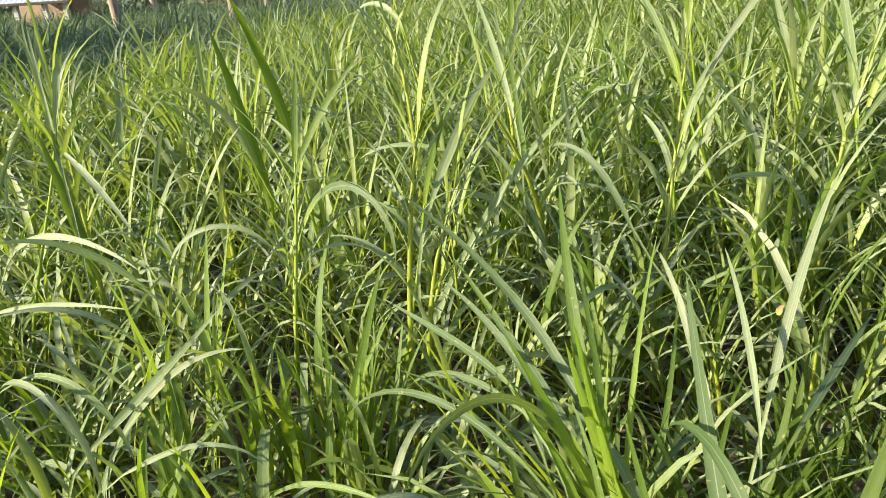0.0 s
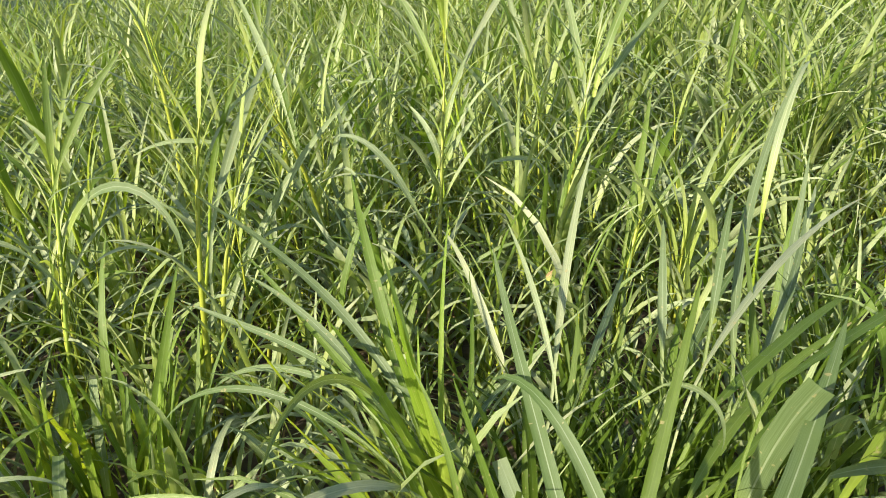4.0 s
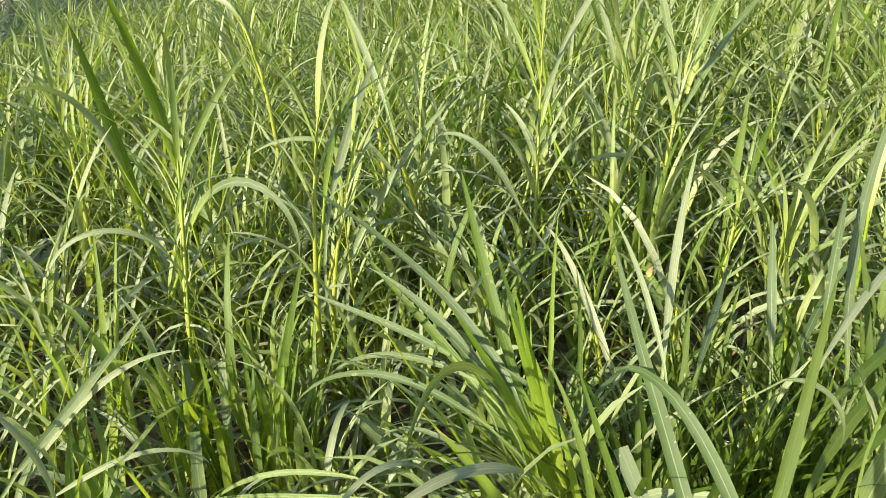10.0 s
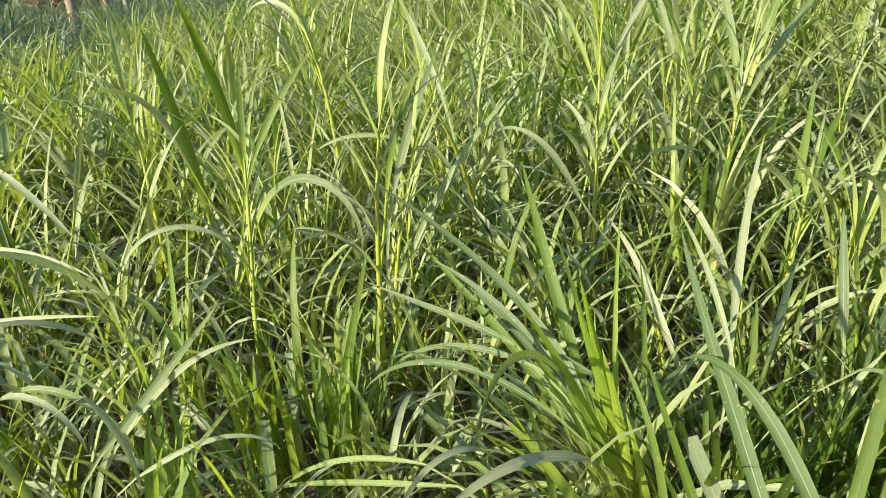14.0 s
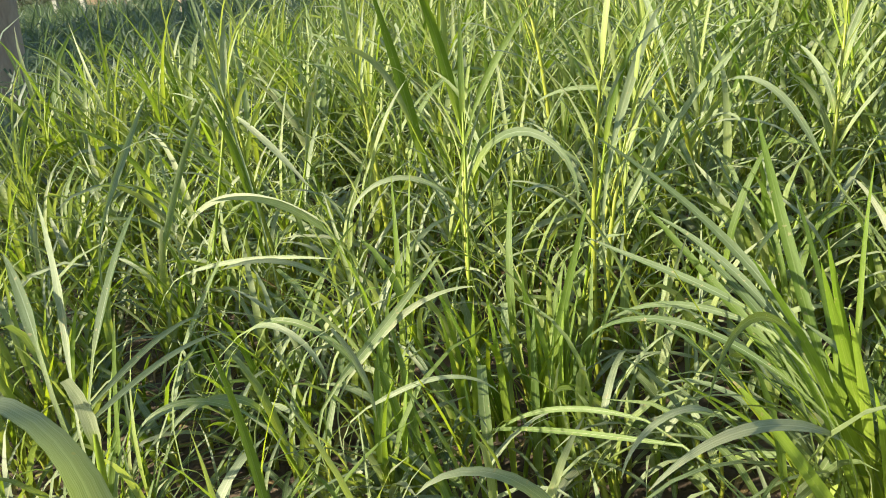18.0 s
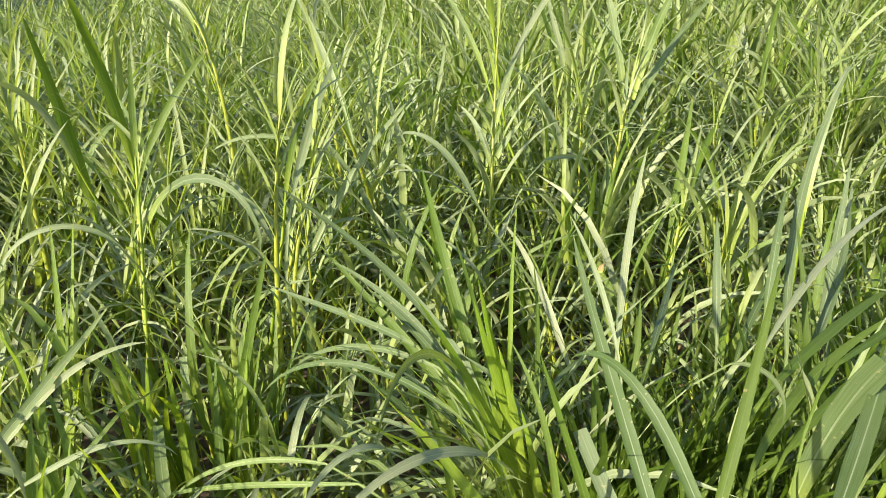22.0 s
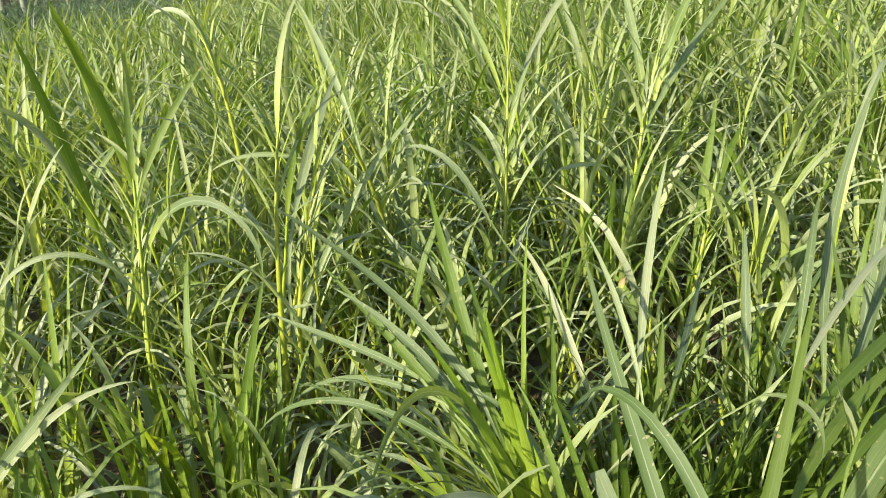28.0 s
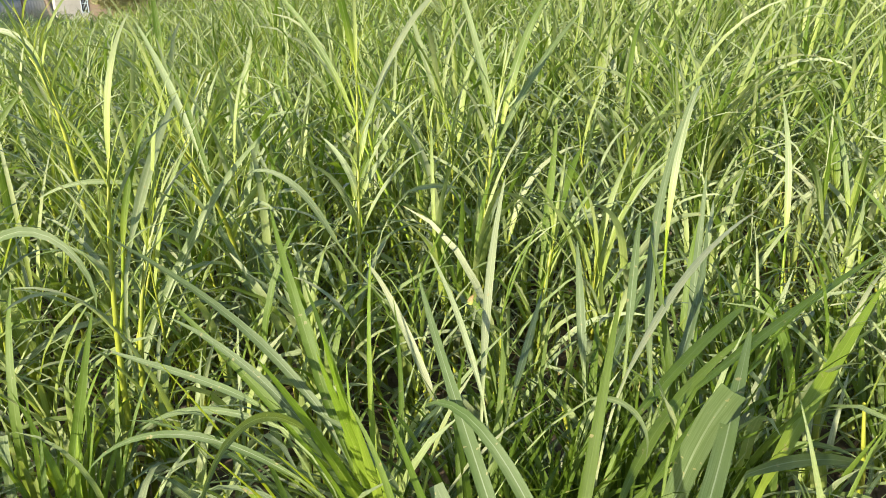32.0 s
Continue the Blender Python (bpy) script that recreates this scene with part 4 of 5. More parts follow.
# low growth between the clumps
for gy in np.arange(0.75, 6.0, 0.25):
    for gx in np.arange(-4.5, 7.5, 0.24):
        x, y = gx + rng.uniform(-0.07, 0.07), gy + rng.uniform(-0.07, 0.07)
        if -0.85 * y - 1.2 < x < 1.45 * y + 1.2 and (y > 1.1 or abs(x + 0.1) > 1.1):
            under.append(tuft(rng, x, y, ground_z(x, y), rng.uniform(0.30, 0.60), 2, 5, 0.9, 0.10, rng.choice([0.0, 0.5, 0.9])))
# shoots under the fan, their shade put into the deep green
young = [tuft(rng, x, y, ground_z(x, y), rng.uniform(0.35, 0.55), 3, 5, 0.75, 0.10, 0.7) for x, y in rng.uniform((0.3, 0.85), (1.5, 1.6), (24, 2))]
stuff_grass("young_grass", young, 5, "dense deep green shoots under the fan, with shade in the colour", DEEP_BLADE)
stuff_grass("low_grass", under, 5, "low dense grass shoots between the tall clumps")


# dry litter on the soil, and withered blades that hang in the clumps
lrng = np.random.default_rng(31)
n = 900
lx, ly = lrng.uniform(-2.6, 4.0, n), lrng.uniform(0.9, 3.6, n)
lz = np.array([ground_z(x, y) for x, y in zip(lx, ly)]) + 0.006
v, f, uv = blades(np.c_[lx, ly, lz], lrng.uniform(0, 360, n), lrng.uniform(2, 25, n), lrng.uniform(0.05, 0.28, n), lrng.uniform(0.008, 0.026, n), lrng.uniform(5, 40, n), 1.2, lrng.normal(0, 40, n), lrng.normal(0, 60, n), 15.0, 5, 0.0, 3)
tagged(new("dry_litter", mesh_of("dry_litter", v, f, DRY, uv)), "brown dry leaf litter scattered on the soil", "leaf litter", "", "stuff")
for k, (x, y, z, az, el, ln, w) in enumerate(((0.86, 1.95, 0.60, 40, 55, 0.05, 0.024), (-0.95, 2.1, 0.45, -60, -20, 0.3, 0.018), (0.35, 1.75, 0.3, 120, -35, 0.28, 0.016), (-0.3, 1.8, 0.25, 70, -15, 0.3, 0.018), (-1.5, 2.4, 0.5, 30, -30, 0.3, 0.016), (0.6, 2.4, 0.4, 200, -20, 0.2, 0.014))):
    near = min((o for o in scene.objects if o.name.startswith("grass_clump")), key=lambda o: (o.location.xy - Vector((x, y))).length)
    at = np.array(near.location)
    v, f, uv = blades([np.array([x, y, z]) - at], az, el, ln, w, 50.0, 1.3, 20.0, 60.0, 25.0, 8, 0.1, k)
    part("withered_blade", mesh_of("withered_blade", v, f, DRY, uv), near, "withered tan-brown blade")

# ---- trees ----
def crown_mesh(name, rng, centres, radii, count, size, mat):
    """Many small leaves on the shells of uneven lobes."""
    pick = rng.integers(0, len(centres), count)
    d = rng.standard_normal((count, 3))
    d /= np.linalg.norm(d, axis=1)[:, None]
    lump = 1 + 0.22 * np.sin(d[:, 0] * 7 + pick) * np.sin(d[:, 1] * 6 + 2 * pick) + 0.15 * np.sin(d[:, 2] * 11)
    c = np.asarray(centres)[pick] + d * (np.asarray(radii)[pick] * lump * rng.uniform(0.62, 1.04, count))[:, None] * np.array([1, 1, 0.8])
    out = d + 0.55 * rng.standard_normal((count, 3)) + np.array([0, 0, 0.3])
    a = np.cross(out, rng.standard_normal((count, 3)))
    a /= np.linalg.norm(a, axis=1)[:, None]
    b = np.cross(out, a)
    b /= np.linalg.norm(b, axis=1)[:, None]
    s = (size * rng.uniform(0.6, 1.3, count))[:, None]
    v = np.stack([c - a * s, c + b * s * 0.42, c + a * s, c - b * s * 0.42], 1).reshape(-1, 3)
    return mesh_of(name, v, np.arange(4 * count).reshape(-1, 4), mat, None, False)


def tree(rng, x, y, height, spread, label, leaf=HAZED_LEAF, bark=BARK_BROWN, count=2600, size=0.16, low=0.25, lean=(0, 0), thick=0.16, lobes=9):
    root = thing("tree", (x, y, 0), label, "tree", "trees behind the field")
    ts = np.linspace(0, 1, 6)
    top = np.array([lean[0], lean[1], height * 0.8])
    line = ts[:, None] * top + np.c_[0.06 * np.sin(ts * 5 + x), 0.05 * np.cos(ts * 4), np.zeros(6)]
    line[0, 2] = -0.1
    part("trunk", mesh_of("trunk", *tube(line, thick * (1 - 0.65 * ts), 8, 0.04, rng), bark), root)
    centres, radii = [], []
    for k in range(lobes):
        a, h = 2.4 * k + rng.uniform(0, 1), low + (0.95 - low) * (k + 0.5) / lobes
        c = top * h / 0.8 + np.array([math.cos(a), math.sin(a), 0]) * spread * rng.uniform(0.35, 0.75) * (1 - 0.45 * abs(h - 0.6))
        centres.append(c), radii.append(spread * rng.uniform(0.38, 0.62))
        p0 = top * min(h, 0.95)
        mid = (p0 + c) / 2 + np.array([0, 0, -0.1])
        part("limb", mesh_of("limb", *tube([p0, mid, c], [thick * 0.4, thick * 0.25, thick * 0.1], 5), bark), root)
    part("crown", crown_mesh("crown", rng, centres, radii, count, size, leaf), root)
    return root


def trunk(rng, name, points, r0, r1, label, category, mat, fork=()):
    """A bare trunk or pole through its foot and top; fork: tops of limbs that leave it near its upper end."""
    p = np.array(points, float)
    at = (p[0][0], p[0][1], 0)
    root = thing(name, at, label, category)
    ts = np.linspace(0, 1, 8)
    line = np.array([np.interp(ts, np.linspace(0, 1, len(p)), p[:, k]) for k in range(3)]).T - at
    line[:, 0] += 0.03 * np.sin(ts * 9 + p[0][0])
    part("trunk", mesh_of("trunk", *tube(line, 0.8 * (r0 + (r1 - r0) * ts), 9, 0.05, rng), mat), root)
    for k, tip in enumerate(fork):
        a = line[5 + k % 2]
        b = np.array(tip) - at
        part("limb", mesh_of("limb", *tube([a, a * 0.5 + b * 0.5 + np.array([0.1, 0, -0.15]), b], [r1 * 0.8, r1 * 0.5, r1 * 0.2], 6), mat), root)
    return root


trng = np.random.default_rng(23)
trunk(trng, "bare_tree", [(-5.80, 20, 0), (-5.74, 20, 3.3), (-6.05, 20, 8)], 0.17, 0.13, "tall bare grey trunk leaning at the edge of the grass plot", "tree", BARK_GREY)
trunk(trng, "bare_tree", [(-7.25, 30, 0), (-7.35, 30, 4), (-7.5, 30, 10)], 0.20, 0.15, "reddish-brown bare trunk behind the shaded grass", "tree", BARK_BROWN)
trunk(trng, "bare_tree", [(-6.58, 30, 0), (-6.66, 30, 4), (-6.85, 30, 10)], 0.15, 0.12, "greenish straight trunk behind the shaded grass", "tree", BARK_GREEN)
trunk(trng, "wooden_pole", [(-5.06, 30, 0), (-5.36, 30, 2.85)], 0.09, 0.07, "short pale leaning wooden pole", "pole", BARK_GREY)
trunk(trng, "bare_tree", [(-4.66, 40, 0), (-4.55, 40, 2.8), (-4.4, 40, 3.6)], 0.13, 0.09, "pale forked young tree in front of the woods", "tree", BARK_TAN, ((-5.0, 40, 5.2), (-4.0, 40.2, 5.4)))
trunk(trng, "leaning_palm", [(-0.54, 35, 0), (-0.95, 35, 2.3), (-1.30, 35, 4.4), (-1.6, 35, 8)], 0.16, 0.13, "leaning orange-brown palm trunk before the huts", "tree", BARK_TAN)
trunk(trng, "bamboo_stem", [(9.65, 30, 0), (9.2, 30, 2.6), (8.8, 30, 7)], 0.12, 0.09, "thick yellow bamboo stem near the blue-roofed shed", "bamboo", BAMBOO)
trunk(trng, "bare_tree", [(10.8, 30, 0), (10.48, 30, 3.6), (10.3, 30, 7)], 0.15, 0.12, "slim tan trunk beside the blue-roofed shed", "tree", BARK_BROWN)
trunk(trng, "bamboo_stem", [(13.9, 25, 0), (13.1, 25, 3.3), (12.7, 25, 6)], 0.12, 0.10, "yellow bamboo stem at the far edge of the field", "bamboo", BAMBOO)
trunk(trng, "bamboo_stem", [(13.7, 25.2, 0), (13.5, 25.2, 3.3), (13.4, 25, 6)], 0.10, 0.08, "yellow bamboo stem at the far edge of the field", "bamboo", BAMBOO)

trunk(trng, "bare_tree", [(-14.85, 30, 0), (-14.7, 30, 3), (-14.4, 30, 9)], 0.17, 0.13, "pale tan trunk beside the low cattle shed", "tree", BARK_TAN)
trunk(trng, "bare_tree", [(-8.70, 20, 0), (-8.95, 20, 2.5), (-9.2, 20, 7)], 0.15, 0.11, "slim tan trunk at the edge of the shaded grass", "tree", BARK_TAN)
trunk(trng, "bare_tree", [(-11.65, 30, 0), (-11.75, 30, 3), (-12.1, 30, 8)], 0.18, 0.13, "reddish-brown flaking trunk behind the shaded grass", "tree", BARK_TAN)
trunk(trng, "leaning_tree", [(-6.37, 8, 0), (-6.02, 8, 1.55), (-5.42, 8, 3.3), (-5.0, 8.2, 4.6)], 0.46, 0.32, "thick tan leaning trunk beside the field edge", "tree", BARK_TAN)
trunk(trng, "bare_tree", [(9.7, 32, 0), (9.75, 32, 3), (9.6, 32, 7)], 0.06, 0.05, "thin dark stem before the blue-roofed shed", "tree", BARK_BROWN)

trunk(trng, "dead_tree", [(1.95, 60, 0), (1.95, 60, 3.4), (2.05, 60, 4.6), (1.75, 60, 6.6)], 0.17, 0.10, "pale dead tree with bare forked limbs behind the hut", "tree", BARK_GREY, ((2.6, 60.2, 6.4), (3.7, 60, 5.6), (0.9, 60, 5.9)))
trunk(trng, "dead_tree", [(1.5, 60.5, 0), (1.42, 60.5, 3.5), (0.8, 60.5, 4.45)], 0.12, 0.06, "thin pale dead stem leaning behind the hut", "tree", BARK_GREY)
WOODS = "dull green leafy tree in the shaded woods behind the field"
for k in range(15):
    x = -34 + 4.7 * k + trng.uniform(-1, 1)
    y = 71 + trng.uniform(-2, 4) - 20 * (x < -17) - 10 * (x > 24)
    tree(trng, x, y, trng.uniform(9, 13), trng.uniform(2.8, 3.8), WOODS, DARK_LEAF if x > 20 else HAZED_LEAF, count=14000, size=0.16, low=0.08, thick=0.22)
for k in range(9):
    tree(trng, 18 + 3.0 * k + trng.uniform(-0.6, 0.6), 33 - 1.6 * k + trng.uniform(-1, 1), trng.uniform(7, 10), trng.uniform(2.4, 3.0), "dark green leafy tree at the far side of the field", DARK_LEAF, count=5400, size=0.22, low=0.10, thick=0.2)
for k in range(6):
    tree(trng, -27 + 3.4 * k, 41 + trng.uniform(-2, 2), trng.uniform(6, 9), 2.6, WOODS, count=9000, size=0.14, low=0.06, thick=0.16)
for k in range(8):
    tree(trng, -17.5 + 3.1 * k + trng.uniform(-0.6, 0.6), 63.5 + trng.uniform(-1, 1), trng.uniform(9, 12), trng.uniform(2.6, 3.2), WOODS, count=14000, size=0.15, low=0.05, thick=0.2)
# unseen trees along the side of the shaded plot, added to cast its shade
for k in range(4):
    tree(trng, -15.5 + trng.uniform(-0.8, 0.8), 0.5 + 4.2 * k, trng.uniform(5.2, 6.0) - 1.6 * (k == 1), 2.6, WOODS, count=1700, size=0.3, low=0.3, thick=0.25)
# woods far behind, in the haze-lightened leaf colour
cen = [(-70 + 3.2 * k + trng.uniform(-1, 1), 76 + trng.uniform(-3, 3), z) for k in range(52) for z in (1.5, 4.5, 8.0)]
tagged(new("far_woods", crown_mesh("far_woods", trng, cen, [3.0] * len(cen), 150000, 0.36, HAZED_LEAF)), "dense dark woods closing the view behind the houses", "woods", "", "stuff")


def bush(rng, name, x, y, lobes, count, size, leaf, label, second=None):
    root = thing(name, (x, y, 0), label, "bush")
    part("stem", mesh_of("stem", *tube([(0, 0, -0.1), (0.05, 0, 0.6), (0, 0.1, 1.4)], [0.08, 0.06, 0.03], 6), BARK_BROWN), root)
    part("crown", crown_mesh("crown", rng, [l[:3] for l in lobes], [l[3] for l in lobes], count, size, leaf), root)
    if second:
        part("crown", crown_mesh("crown", rng, [l[:3] for l in second], [l[3] for l in second], count, size, RUSTY_LEAF), root, "dry rust-brown upper foliage")
    return root


bush(trng, "bush", 4.0, 38, [(-2.4, 0, 1.5, 0.75), (-1.7, 0.1, 2.3, 0.8), (-1.8, 0, 1.3, 0.8), (-0.6, 0, 1.6, 1.2), (0.6, 0.2, 2.6, 1.1), (-0.5, 0, 3.0, 1.1), (0.2, 0, 4.4, 1.2)], 9000, 0.08, BUSH_LEAF, "large olive bush with dry rusty top beside the huts", [(0.9, 0, 3.7, 0.8), (0.4, 0.2, 4.9, 1.0), (-0.5, -0.3, 4.0, 0.8), (-1.1, -0.2, 2.9, 0.75), (-0.9, -0.2, 3.7, 0.7)])
bush(trng, "bush", 6.1, 37, [(0, 0, 1.2, 0.9), (0.45, 0, 1.9, 0.6), (-0.9, 0, 2.0, 0.7), (0.25, 0, 2.8, 0.5), (-0.5, 0, 2.7, 0.5), (-1.3, 0, 1.5, 0.7), (1.5, 0.3, 1.0, 0.55), (2.1, 0.3, 0.85, 0.5)], 9000, 0.075, OLIVE_LEAF, "dark olive bush in front of the pale-roofed house")
bush(trng, "bush", -5.1, 50, [(0, 0, 0.8, 0.8), (-0.9, 0, 1.2, 0.8), (0.85, 0, 0.6, 0.6), (-1.8, 0, 1.5, 0.9)], 4500, 0.09, OLIVE_LEAF, "dark olive undergrowth beside the tin shed")
bush(trng, "bush", -9.2, 33, [(0, 0, 0.9, 0.8), (0.9, 0, 0.8, 0.7), (-1.0, 0, 1.3, 0.9), (-0.2, 0, 1.9, 0.6)], 4200, 0.07, BROWN_LEAF, "withered brown shrub beside the bare trunks")
bush(trng, "bush", 11.3, 33, [(0, 0, 3.6, 0.9), (0.8, 0, 4.3, 1.0), (-0.6, 0, 4.4, 0.8)], 2600, 0.10, LIGHT_LEAF, "light green leafy crown beside the blue-roofed shed")
for k in range(13):
    x = -19 + 1.55 * k + trng.uniform(-0.4, 0.4)
    if not -6.0 < x < 2.0:
        bush(trng, "bush", x, 37 + trng.uniform(-1.5, 1.5), [(0, 0, 0.7, 0.8), (0.7, 0, trng.uniform(0.6, 1.6), 0.7), (-0.6, 0, trng.uniform(0.7, 2.4), trng.uniform(0.5, 0.9))], 1500, 0.13, HAZED_LEAF, "dark green undergrowth bush below the trees")


# ---- houses ----
def slab(name, corners, thick, mat, parent, label="", waves=0, depth=0.012):
    """A sheet through four corners (two along the eave, two along the ridge), ribbed across its slope, with its thickness."""
    c = [Vector(p) for p in corners]
    n = (c[1] - c[0]).cross(c[3] - c[0]).normalized()
    m = max(waves * 4, 1)
    vs = []
    for i in range(m + 1):
        k = i / m
        lift = n * (depth * math.sin(i * math.pi / 2) if waves else 0)
        lo, hi = c[0].lerp(c[1], k) + lift, c[3].lerp(c[2], k) + lift
        vs += [lo, hi, lo - n * thick, hi - n * thick]
    fs = []
    for i in range(m):
        a, b = 4 * i, 4 * i + 4
        fs += [(a, b, b + 1, a + 1), (a + 2, a + 3, b + 3, b + 2), (a, a + 2, b + 2, b), (a + 1, b + 1, b + 3, a + 3)]
    fs += [(0, 1, 3, 2), (4 * m, 4 * m + 2, 4 * m + 3, 4 * m + 1)]
    return part(name, mesh_of(name, vs, fs, mat, None, False), parent, label)


def block(name, lo, hi, mat, parent, label="", bevel=0.01):
    bm = bmesh.new()
    bmesh.ops.create_cube(bm, size=1, matrix=Matrix.LocRotScale([(a + b) / 2 for a, b in zip(lo, hi)], None, [b - a for a, b in zip(lo, hi)]))
    bmesh.ops.bevel(bm, geom=bm.edges[:], offset=bevel, segments=1, affect="EDGES")
    return part(name, bm_mesh(name, bm, mat), parent, label)


# hut with the red roof: its front runs along its own x
hut = thing("hut", (-0.68, 54, 0), "small whitewashed hut with a rusty red tin roof", "hut")
hut.rotation_euler = (0, 0, radians(8))
block("wall", (0, 0, -0.1), (1.45, 0.15, 2.12), PLASTER, hut)
block("wall", (1.90, 0, -0.1), (6.2, 0.15, 2.12), MUD, hut, "tan mud-plastered front wall")
block("wall", (1.45, 0, -0.1), (1.90, 0.15, 0.45), PLASTER, hut)
block("wall", (1.45, 0, 1.55), (1.90, 0.15, 2.12), PLASTER, hut)
block("wall", (0, 0.15, -0.1), (0.15, 3.4, 2.12), PLASTER, hut)
block("wall", (6.05, 0.15, -0.1), (6.2, 3.4, 2.12), MUD, hut)
block("wall", (0.15, 3.25, -0.1), (6.05, 3.4, 2.12), MUD, hut)
window = block("window", (1.50, 0.09, 0.50), (1.85, 0.12, 1.50), DARK, hut, "small barred window with a pale blue frame")
for lo, hi in (((1.45, -0.02, 0.45), (1.51, 0.08, 1.55)), ((1.84, -0.02, 0.45), (1.90, 0.08, 1.55)), ((1.51, -0.02, 0.45), (1.84, 0.08, 0.51)), ((1.51, -0.02, 1.49), (1.84, 0.08, 1.55)), ((1.51, -0.01, 0.97), (1.84, 0.07, 1.02))):
    block("window_frame", lo, hi, PAINTED_WOOD, window)
for k in range(3):
    block("bar", (1.585 + 0.085 * k, 0.01, 0.51), (1.605 + 0.085 * k, 0.04, 1.49), PAINTED_WOOD, window, "", 0.004)
slab("roof", [(-0.35, -0.45, 2.05), (6.6, -0.45, 2.05), (4.2, 1.7, 3.6), (2.8, 1.7, 3.6)], 0.03, TIN_RED, hut, "", 20, 0.007)
slab("roof", [(6.6, 3.85, 2.05), (-0.35, 3.85, 2.05), (2.8, 1.7, 3.6), (4.2, 1.7, 3.6)], 0.03, TIN_RED, hut, "", 20, 0.007)
slab("roof", [(-0.35, 3.85, 2.05), (-0.35, -0.45, 2.05), (2.8, 1.69, 3.6), (2.8, 1.71, 3.6)], 0.03, TIN_RED, hut)
slab("roof", [(6.6, -0.45, 2.05), (6.6, 3.85, 2.05), (4.2, 1.71, 3.6), (4.2, 1.69, 3.6)], 0.03, TIN_RED, hut)

shed = thing("tin_shed", (-3.9, 54, 0), "open-gabled grey tin shed with a pale roof", "shed")
shed.rotation_euler = (0, 0, radians(19))
slab("wall", [(0.0, 0, 0), (3.0, 0, 0), (3.0, 0, 1.55), (0, 0, 1.55)], 0.02, TIN_WALL, shed, "", 18, 0.01)
slab("wall", [(0.0, 3.0, 0), (0, 0, 0), (0, 0, 1.55), (0, 3.0, 1.55)], 0.02, TIN_WALL, shed, "", 18, 0.01)
slab("wall", [(3.0, 0, 0), (3.0, 3.0, 0), (3.0, 3.0, 1.55), (3.0, 0, 1.55)], 0.02, TIN_WALL, shed, "", 18, 0.01)
slab("wall", [(3.0, 3.0, 0), (0, 3.0, 0), (0, 3.0, 1.55), (3.0, 3.0, 1.55)], 0.02, TIN_WALL, shed, "", 18, 0.01)
slab("roof", [(-0.6, 3.2, 1.42), (-0.6, -0.3, 1.42), (1.5, -0.3, 2.75), (1.5, 3.2, 2.75)], 0.03, TIN_WHITE, shed, "", 16, 0.008)
slab("roof", [(3.6, -0.3, 1.42), (3.6, 3.2, 1.42), (1.5, 3.2, 2.75), (1.5, -0.3, 2.75)], 0.03, TIN_WHITE, shed, "", 16, 0.008)
block("post", (1.45, -0.1, 0), (1.55, 0.0, 2.68), WOOD, shed)

longhouse = thing("house", (8.2, 60, 0), "long house with a pale tin roof and beige walls", "house")
block("wall", (0.6, 0.6, -0.1), (10.5, 0.8, 4.0), PLASTER, longhouse)
block("wall", (0.6, 0.8, -0.1), (0.8, 6.0, 4.0), PLASTER, longhouse)
block("wall", (10.3, 0.8, -0.1), (10.5, 6.0, 4.0), PLASTER, longhouse)
block("wall", (0.8, 5.8, -0.1), (10.3, 6.0, 4.0), PLASTER, longhouse)
slab("roof", [(-0.1, 0.0, 3.75), (11.2, 0.0, 3.75), (10.6, 3.3, 5.3), (0.5, 3.3, 5.3)], 0.04, TIN_WHITE, longhouse, "", 40, 0.005)
slab("roof", [(11.2, 6.6, 3.75), (-0.1, 6.6, 3.75), (0.5, 3.3, 5.3), (10.6, 3.3, 5.3)], 0.04, TIN_WHITE, longhouse, "", 40, 0.005)

barn = thing("tin_shed", (11.0, 43.5, 0), "ribbed grey tin shed with a bluish-white roof", "shed")
barn.rotation_euler = (0, 0, radians(10))
slab("wall", [(0, 0, 2.2), (0, 0, 0), (2.6, 0, 0), (2.6, 0, 2.2)], 0.02, TIN_WALL, barn, "grey tin front wall with level ribs", 16, 0.03)
slab("wall", [(2.6, 0, 0), (2.6, 4.5, 0), (2.6, 4.5, 2.3), (2.6, 0, 2.3)], 0.02, TIN_WALL, barn, "", 24, 0.03)
slab("roof", [(-0.9, -0.6, 2.12), (2.5, -0.6, 2.32), (5.0, 2.2, 3.95), (0.3, 2.2, 3.75)], 0.03, TIN_BLUE, barn, "", 20, 0.006)
slab("roof", [(3.4, 5.0, 2.2), (-0.9, 5.0, 2.1), (0.3, 2.2, 3.75), (5.0, 2.2, 3.95)], 0.03, TIN_BLUE, barn, "", 20, 0.006)
slab("wall", [(-0.85, 0, 0), (-0.02, 0, 0), (-0.02, 0, 2.05), (-0.85, 0, 2.05)], 0.02, TIN_WALL, barn)
slab("wall", [(2.6, 4.5, 0), (-0.85, 4.5, 0), (-0.85, 4.5, 2.1), (2.6, 4.5, 2.1)], 0.02, TIN_WALL, barn, "", 20, 0.01)
# barn side kept dark: the shade under the lean-to put into its colour
slab("wall", [(-0.85, 4.5, 0), (-0.85, 0, 0), (-0.85, 0, 2.05), (-0.85, 4.5, 2.05)], 0.02, DARK, barn, "side wall darkened in colour for the shade under the lean-to")
slab("lean_to_roof", [(-3.0, -0.2, 1.95), (-0.9, -0.5, 2.05), (-0.2, 1.4, 2.75), (-2.2, 1.6, 2.6)], 0.03, TIN_BLUE, barn, "", 12)
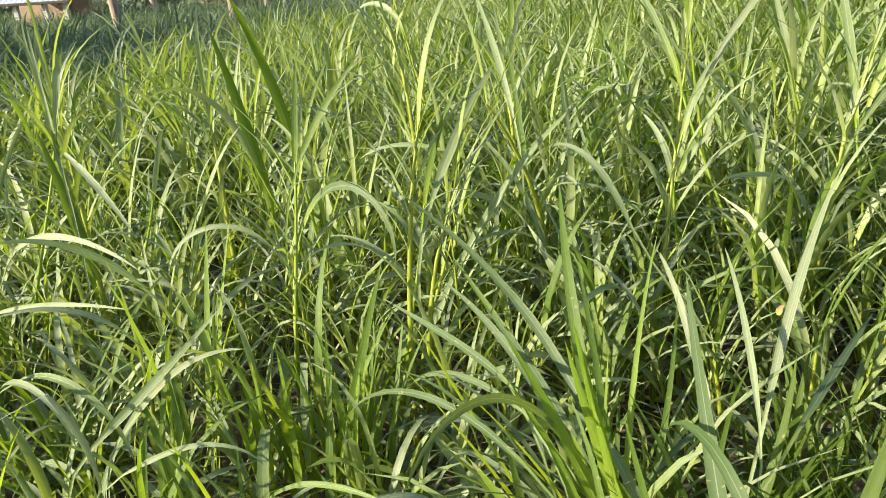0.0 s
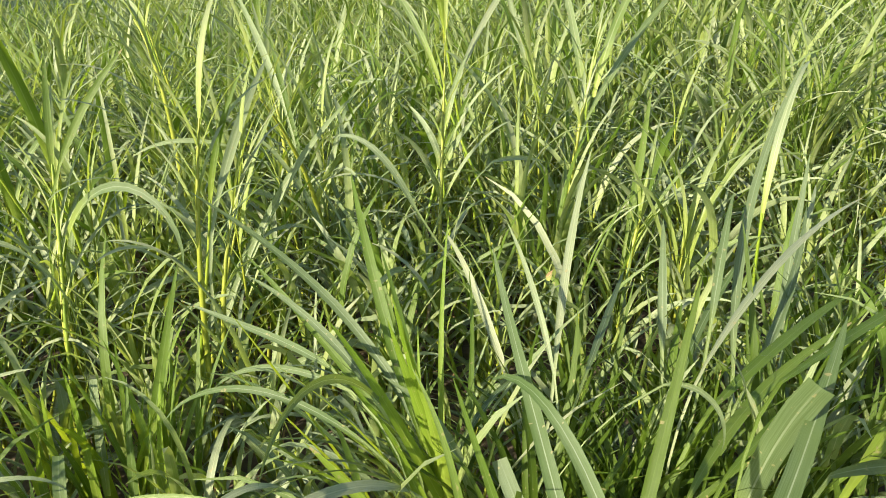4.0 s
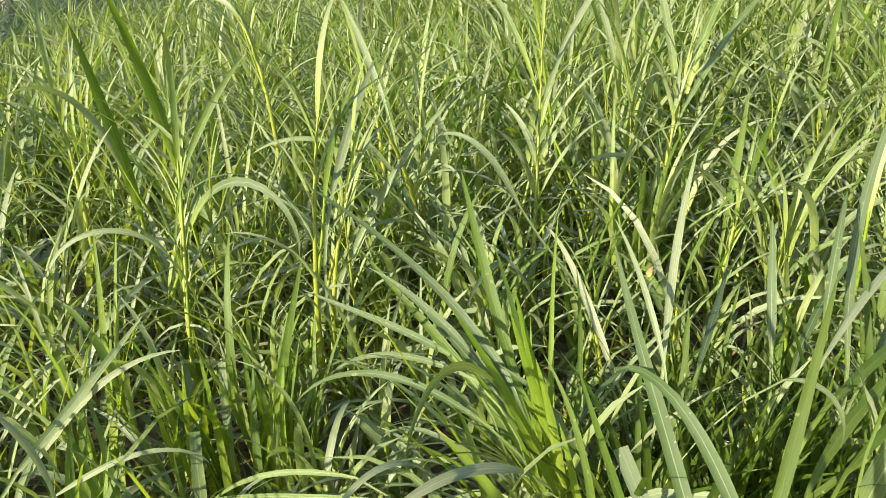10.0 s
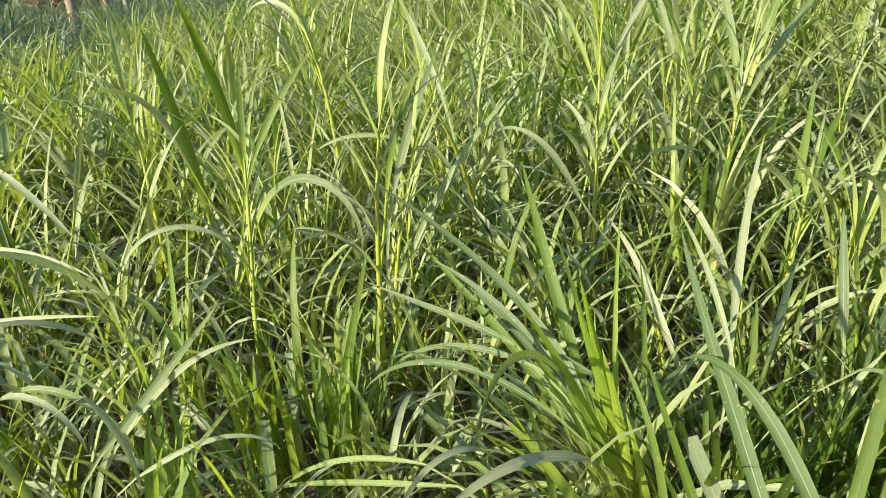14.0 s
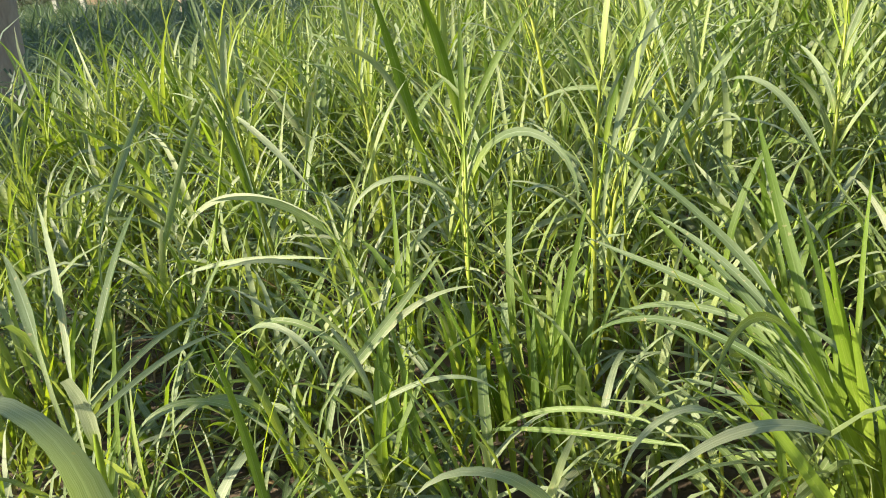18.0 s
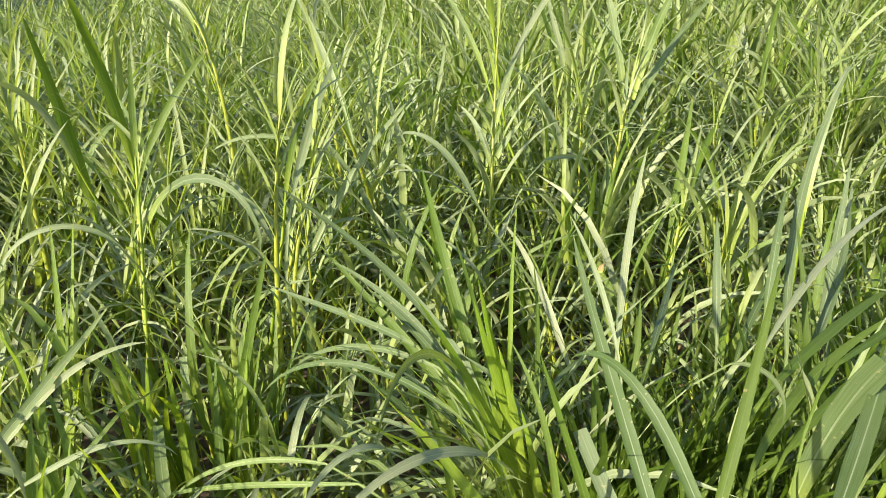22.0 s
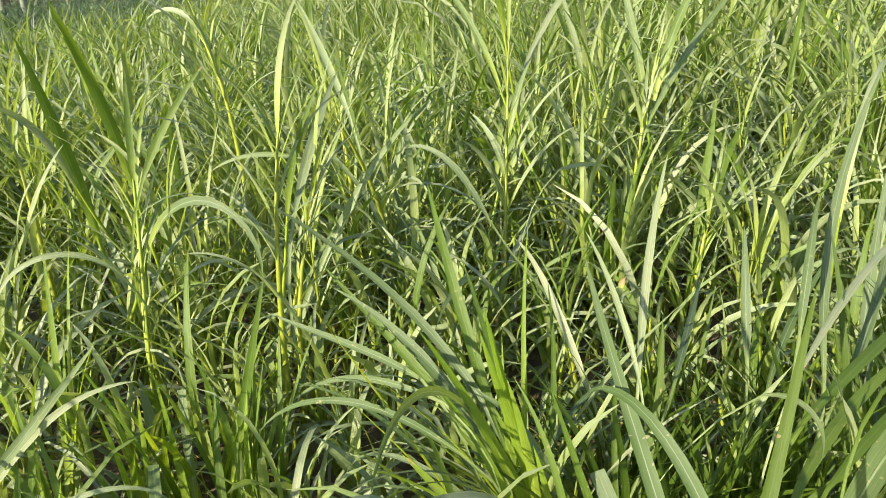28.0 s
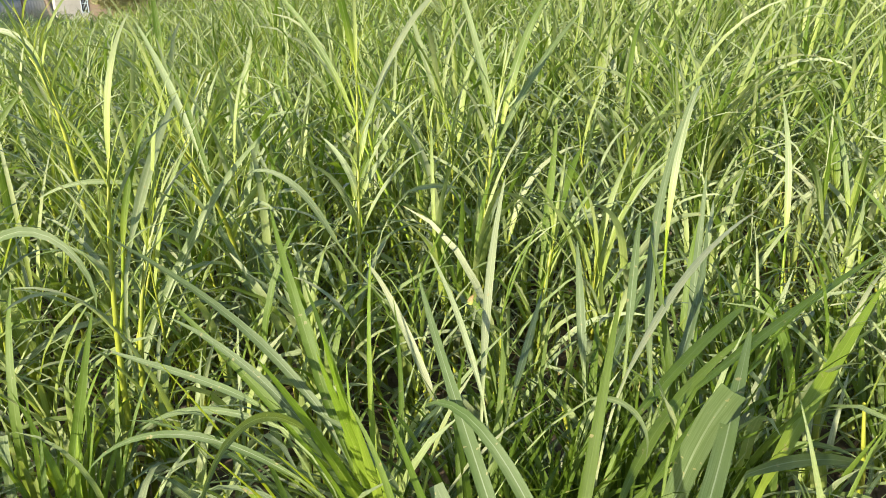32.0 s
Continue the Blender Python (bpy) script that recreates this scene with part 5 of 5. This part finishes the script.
for px_, py_ in ((-2.9, -0.1), (-2.1, 1.5), (-1.0, -0.4)):
    block("post", (px_, py_, 0), (px_ + 0.09, py_ + 0.09, 2.0), WOOD, barn)

# low cattle shed beyond the shaded plot
byre = thing("cattle_shed", (-17.0, 28, 0), "low cattle shed with a bluish tin roof on pale posts", "shed")
slab("roof", [(-0.3, -0.5, 1.37), (3.3, -0.5, 1.37), (3.3, 2.0, 2.52), (-0.3, 2.0, 2.52)], 0.03, TIN_BLUE, byre, "", 18)
slab("roof", [(3.3, 4.2, 1.37), (-0.3, 4.2, 1.37), (-0.3, 2.0, 2.52), (3.3, 2.0, 2.52)], 0.03, TIN_BLUE, byre, "", 18)
block("fascia", (-0.3, -0.50, 1.26), (3.3, -0.46, 1.35), DARK, byre, "dark eave board")
block("wall", (0.0, 1.9, -0.1), (3.0, 2.0, 2.4), MUD, byre)
for px_ in (0.1, 1.15, 2.2, 2.95):
    block("post", (px_, -0.3, -0.1), (px_ + 0.16, -0.14, 1.42), PLASTER, byre)
heap = thing("straw_heap", (-14.7, 27.0, 0), "small heap of yellow straw beside the cattle shed", "straw heap")
srng = np.random.default_rng(8)
n = 700
ang, rad = srng.uniform(0, 360, n), 0.5 * np.sqrt(srng.uniform(0, 1, n))
v, f, uv = blades(np.c_[rad * np.sin(np.radians(ang)), rad * np.cos(np.radians(ang)), 0.75 * (1 - rad / 0.55)], srng.uniform(0, 360, n), srng.uniform(-20, 30, n), srng.uniform(0.1, 0.35, n), 0.015, 40.0, 1.2, 0.0, 0.0, 10.0, 3, 0.0, 9)
part("straw", mesh_of("straw", v, f, DRY, uv), heap)

# papaya: bare stem with a head of lobed leaves on long stalks
papaya = thing("papaya_tree", (8.5, 36, 0), "small papaya tree with a rosette of lobed leaves", "tree")
part("trunk", mesh_of("trunk", *tube([(0, 0, -0.1), (0.03, 0, 1.2), (-0.05, 0, 2.3)], [0.09, 0.08, 0.05], 8), BARK_BROWN), papaya)
for k in range(15):
    a = 2.4 * k
    reach = 0.55 + 0.2 * (k % 3)
    tip = np.array([math.cos(a) * reach, math.sin(a) * reach, 2.95 - 0.2 * (k % 3)])
    st = part("leaf_stalk", mesh_of("leaf_stalk", *tube([(-0.05, 0, 2.25), tip * (0.5, 0.5, 1) + (0, 0, 0.02), tip], [0.014, 0.012, 0.008], 5), LIGHT_LEAF), papaya)
    cent = np.array(tip)
    vs, fs = [cent], []
    for j in range(14):
        r = 0.36 if j % 2 == 0 else 0.16
        b = a + 2 * math.pi * j / 14
        vs.append(cent + np.array([math.cos(b) * r, math.sin(b) * r, -0.75 * r * math.cos(b - a) - 0.1 * r]))
        fs.append((0, 1 + j, 1 + (j + 1) % 14))
    part("leaf", mesh_of("leaf", vs, fs, OLIVE_LEAF, None, False), papaya)
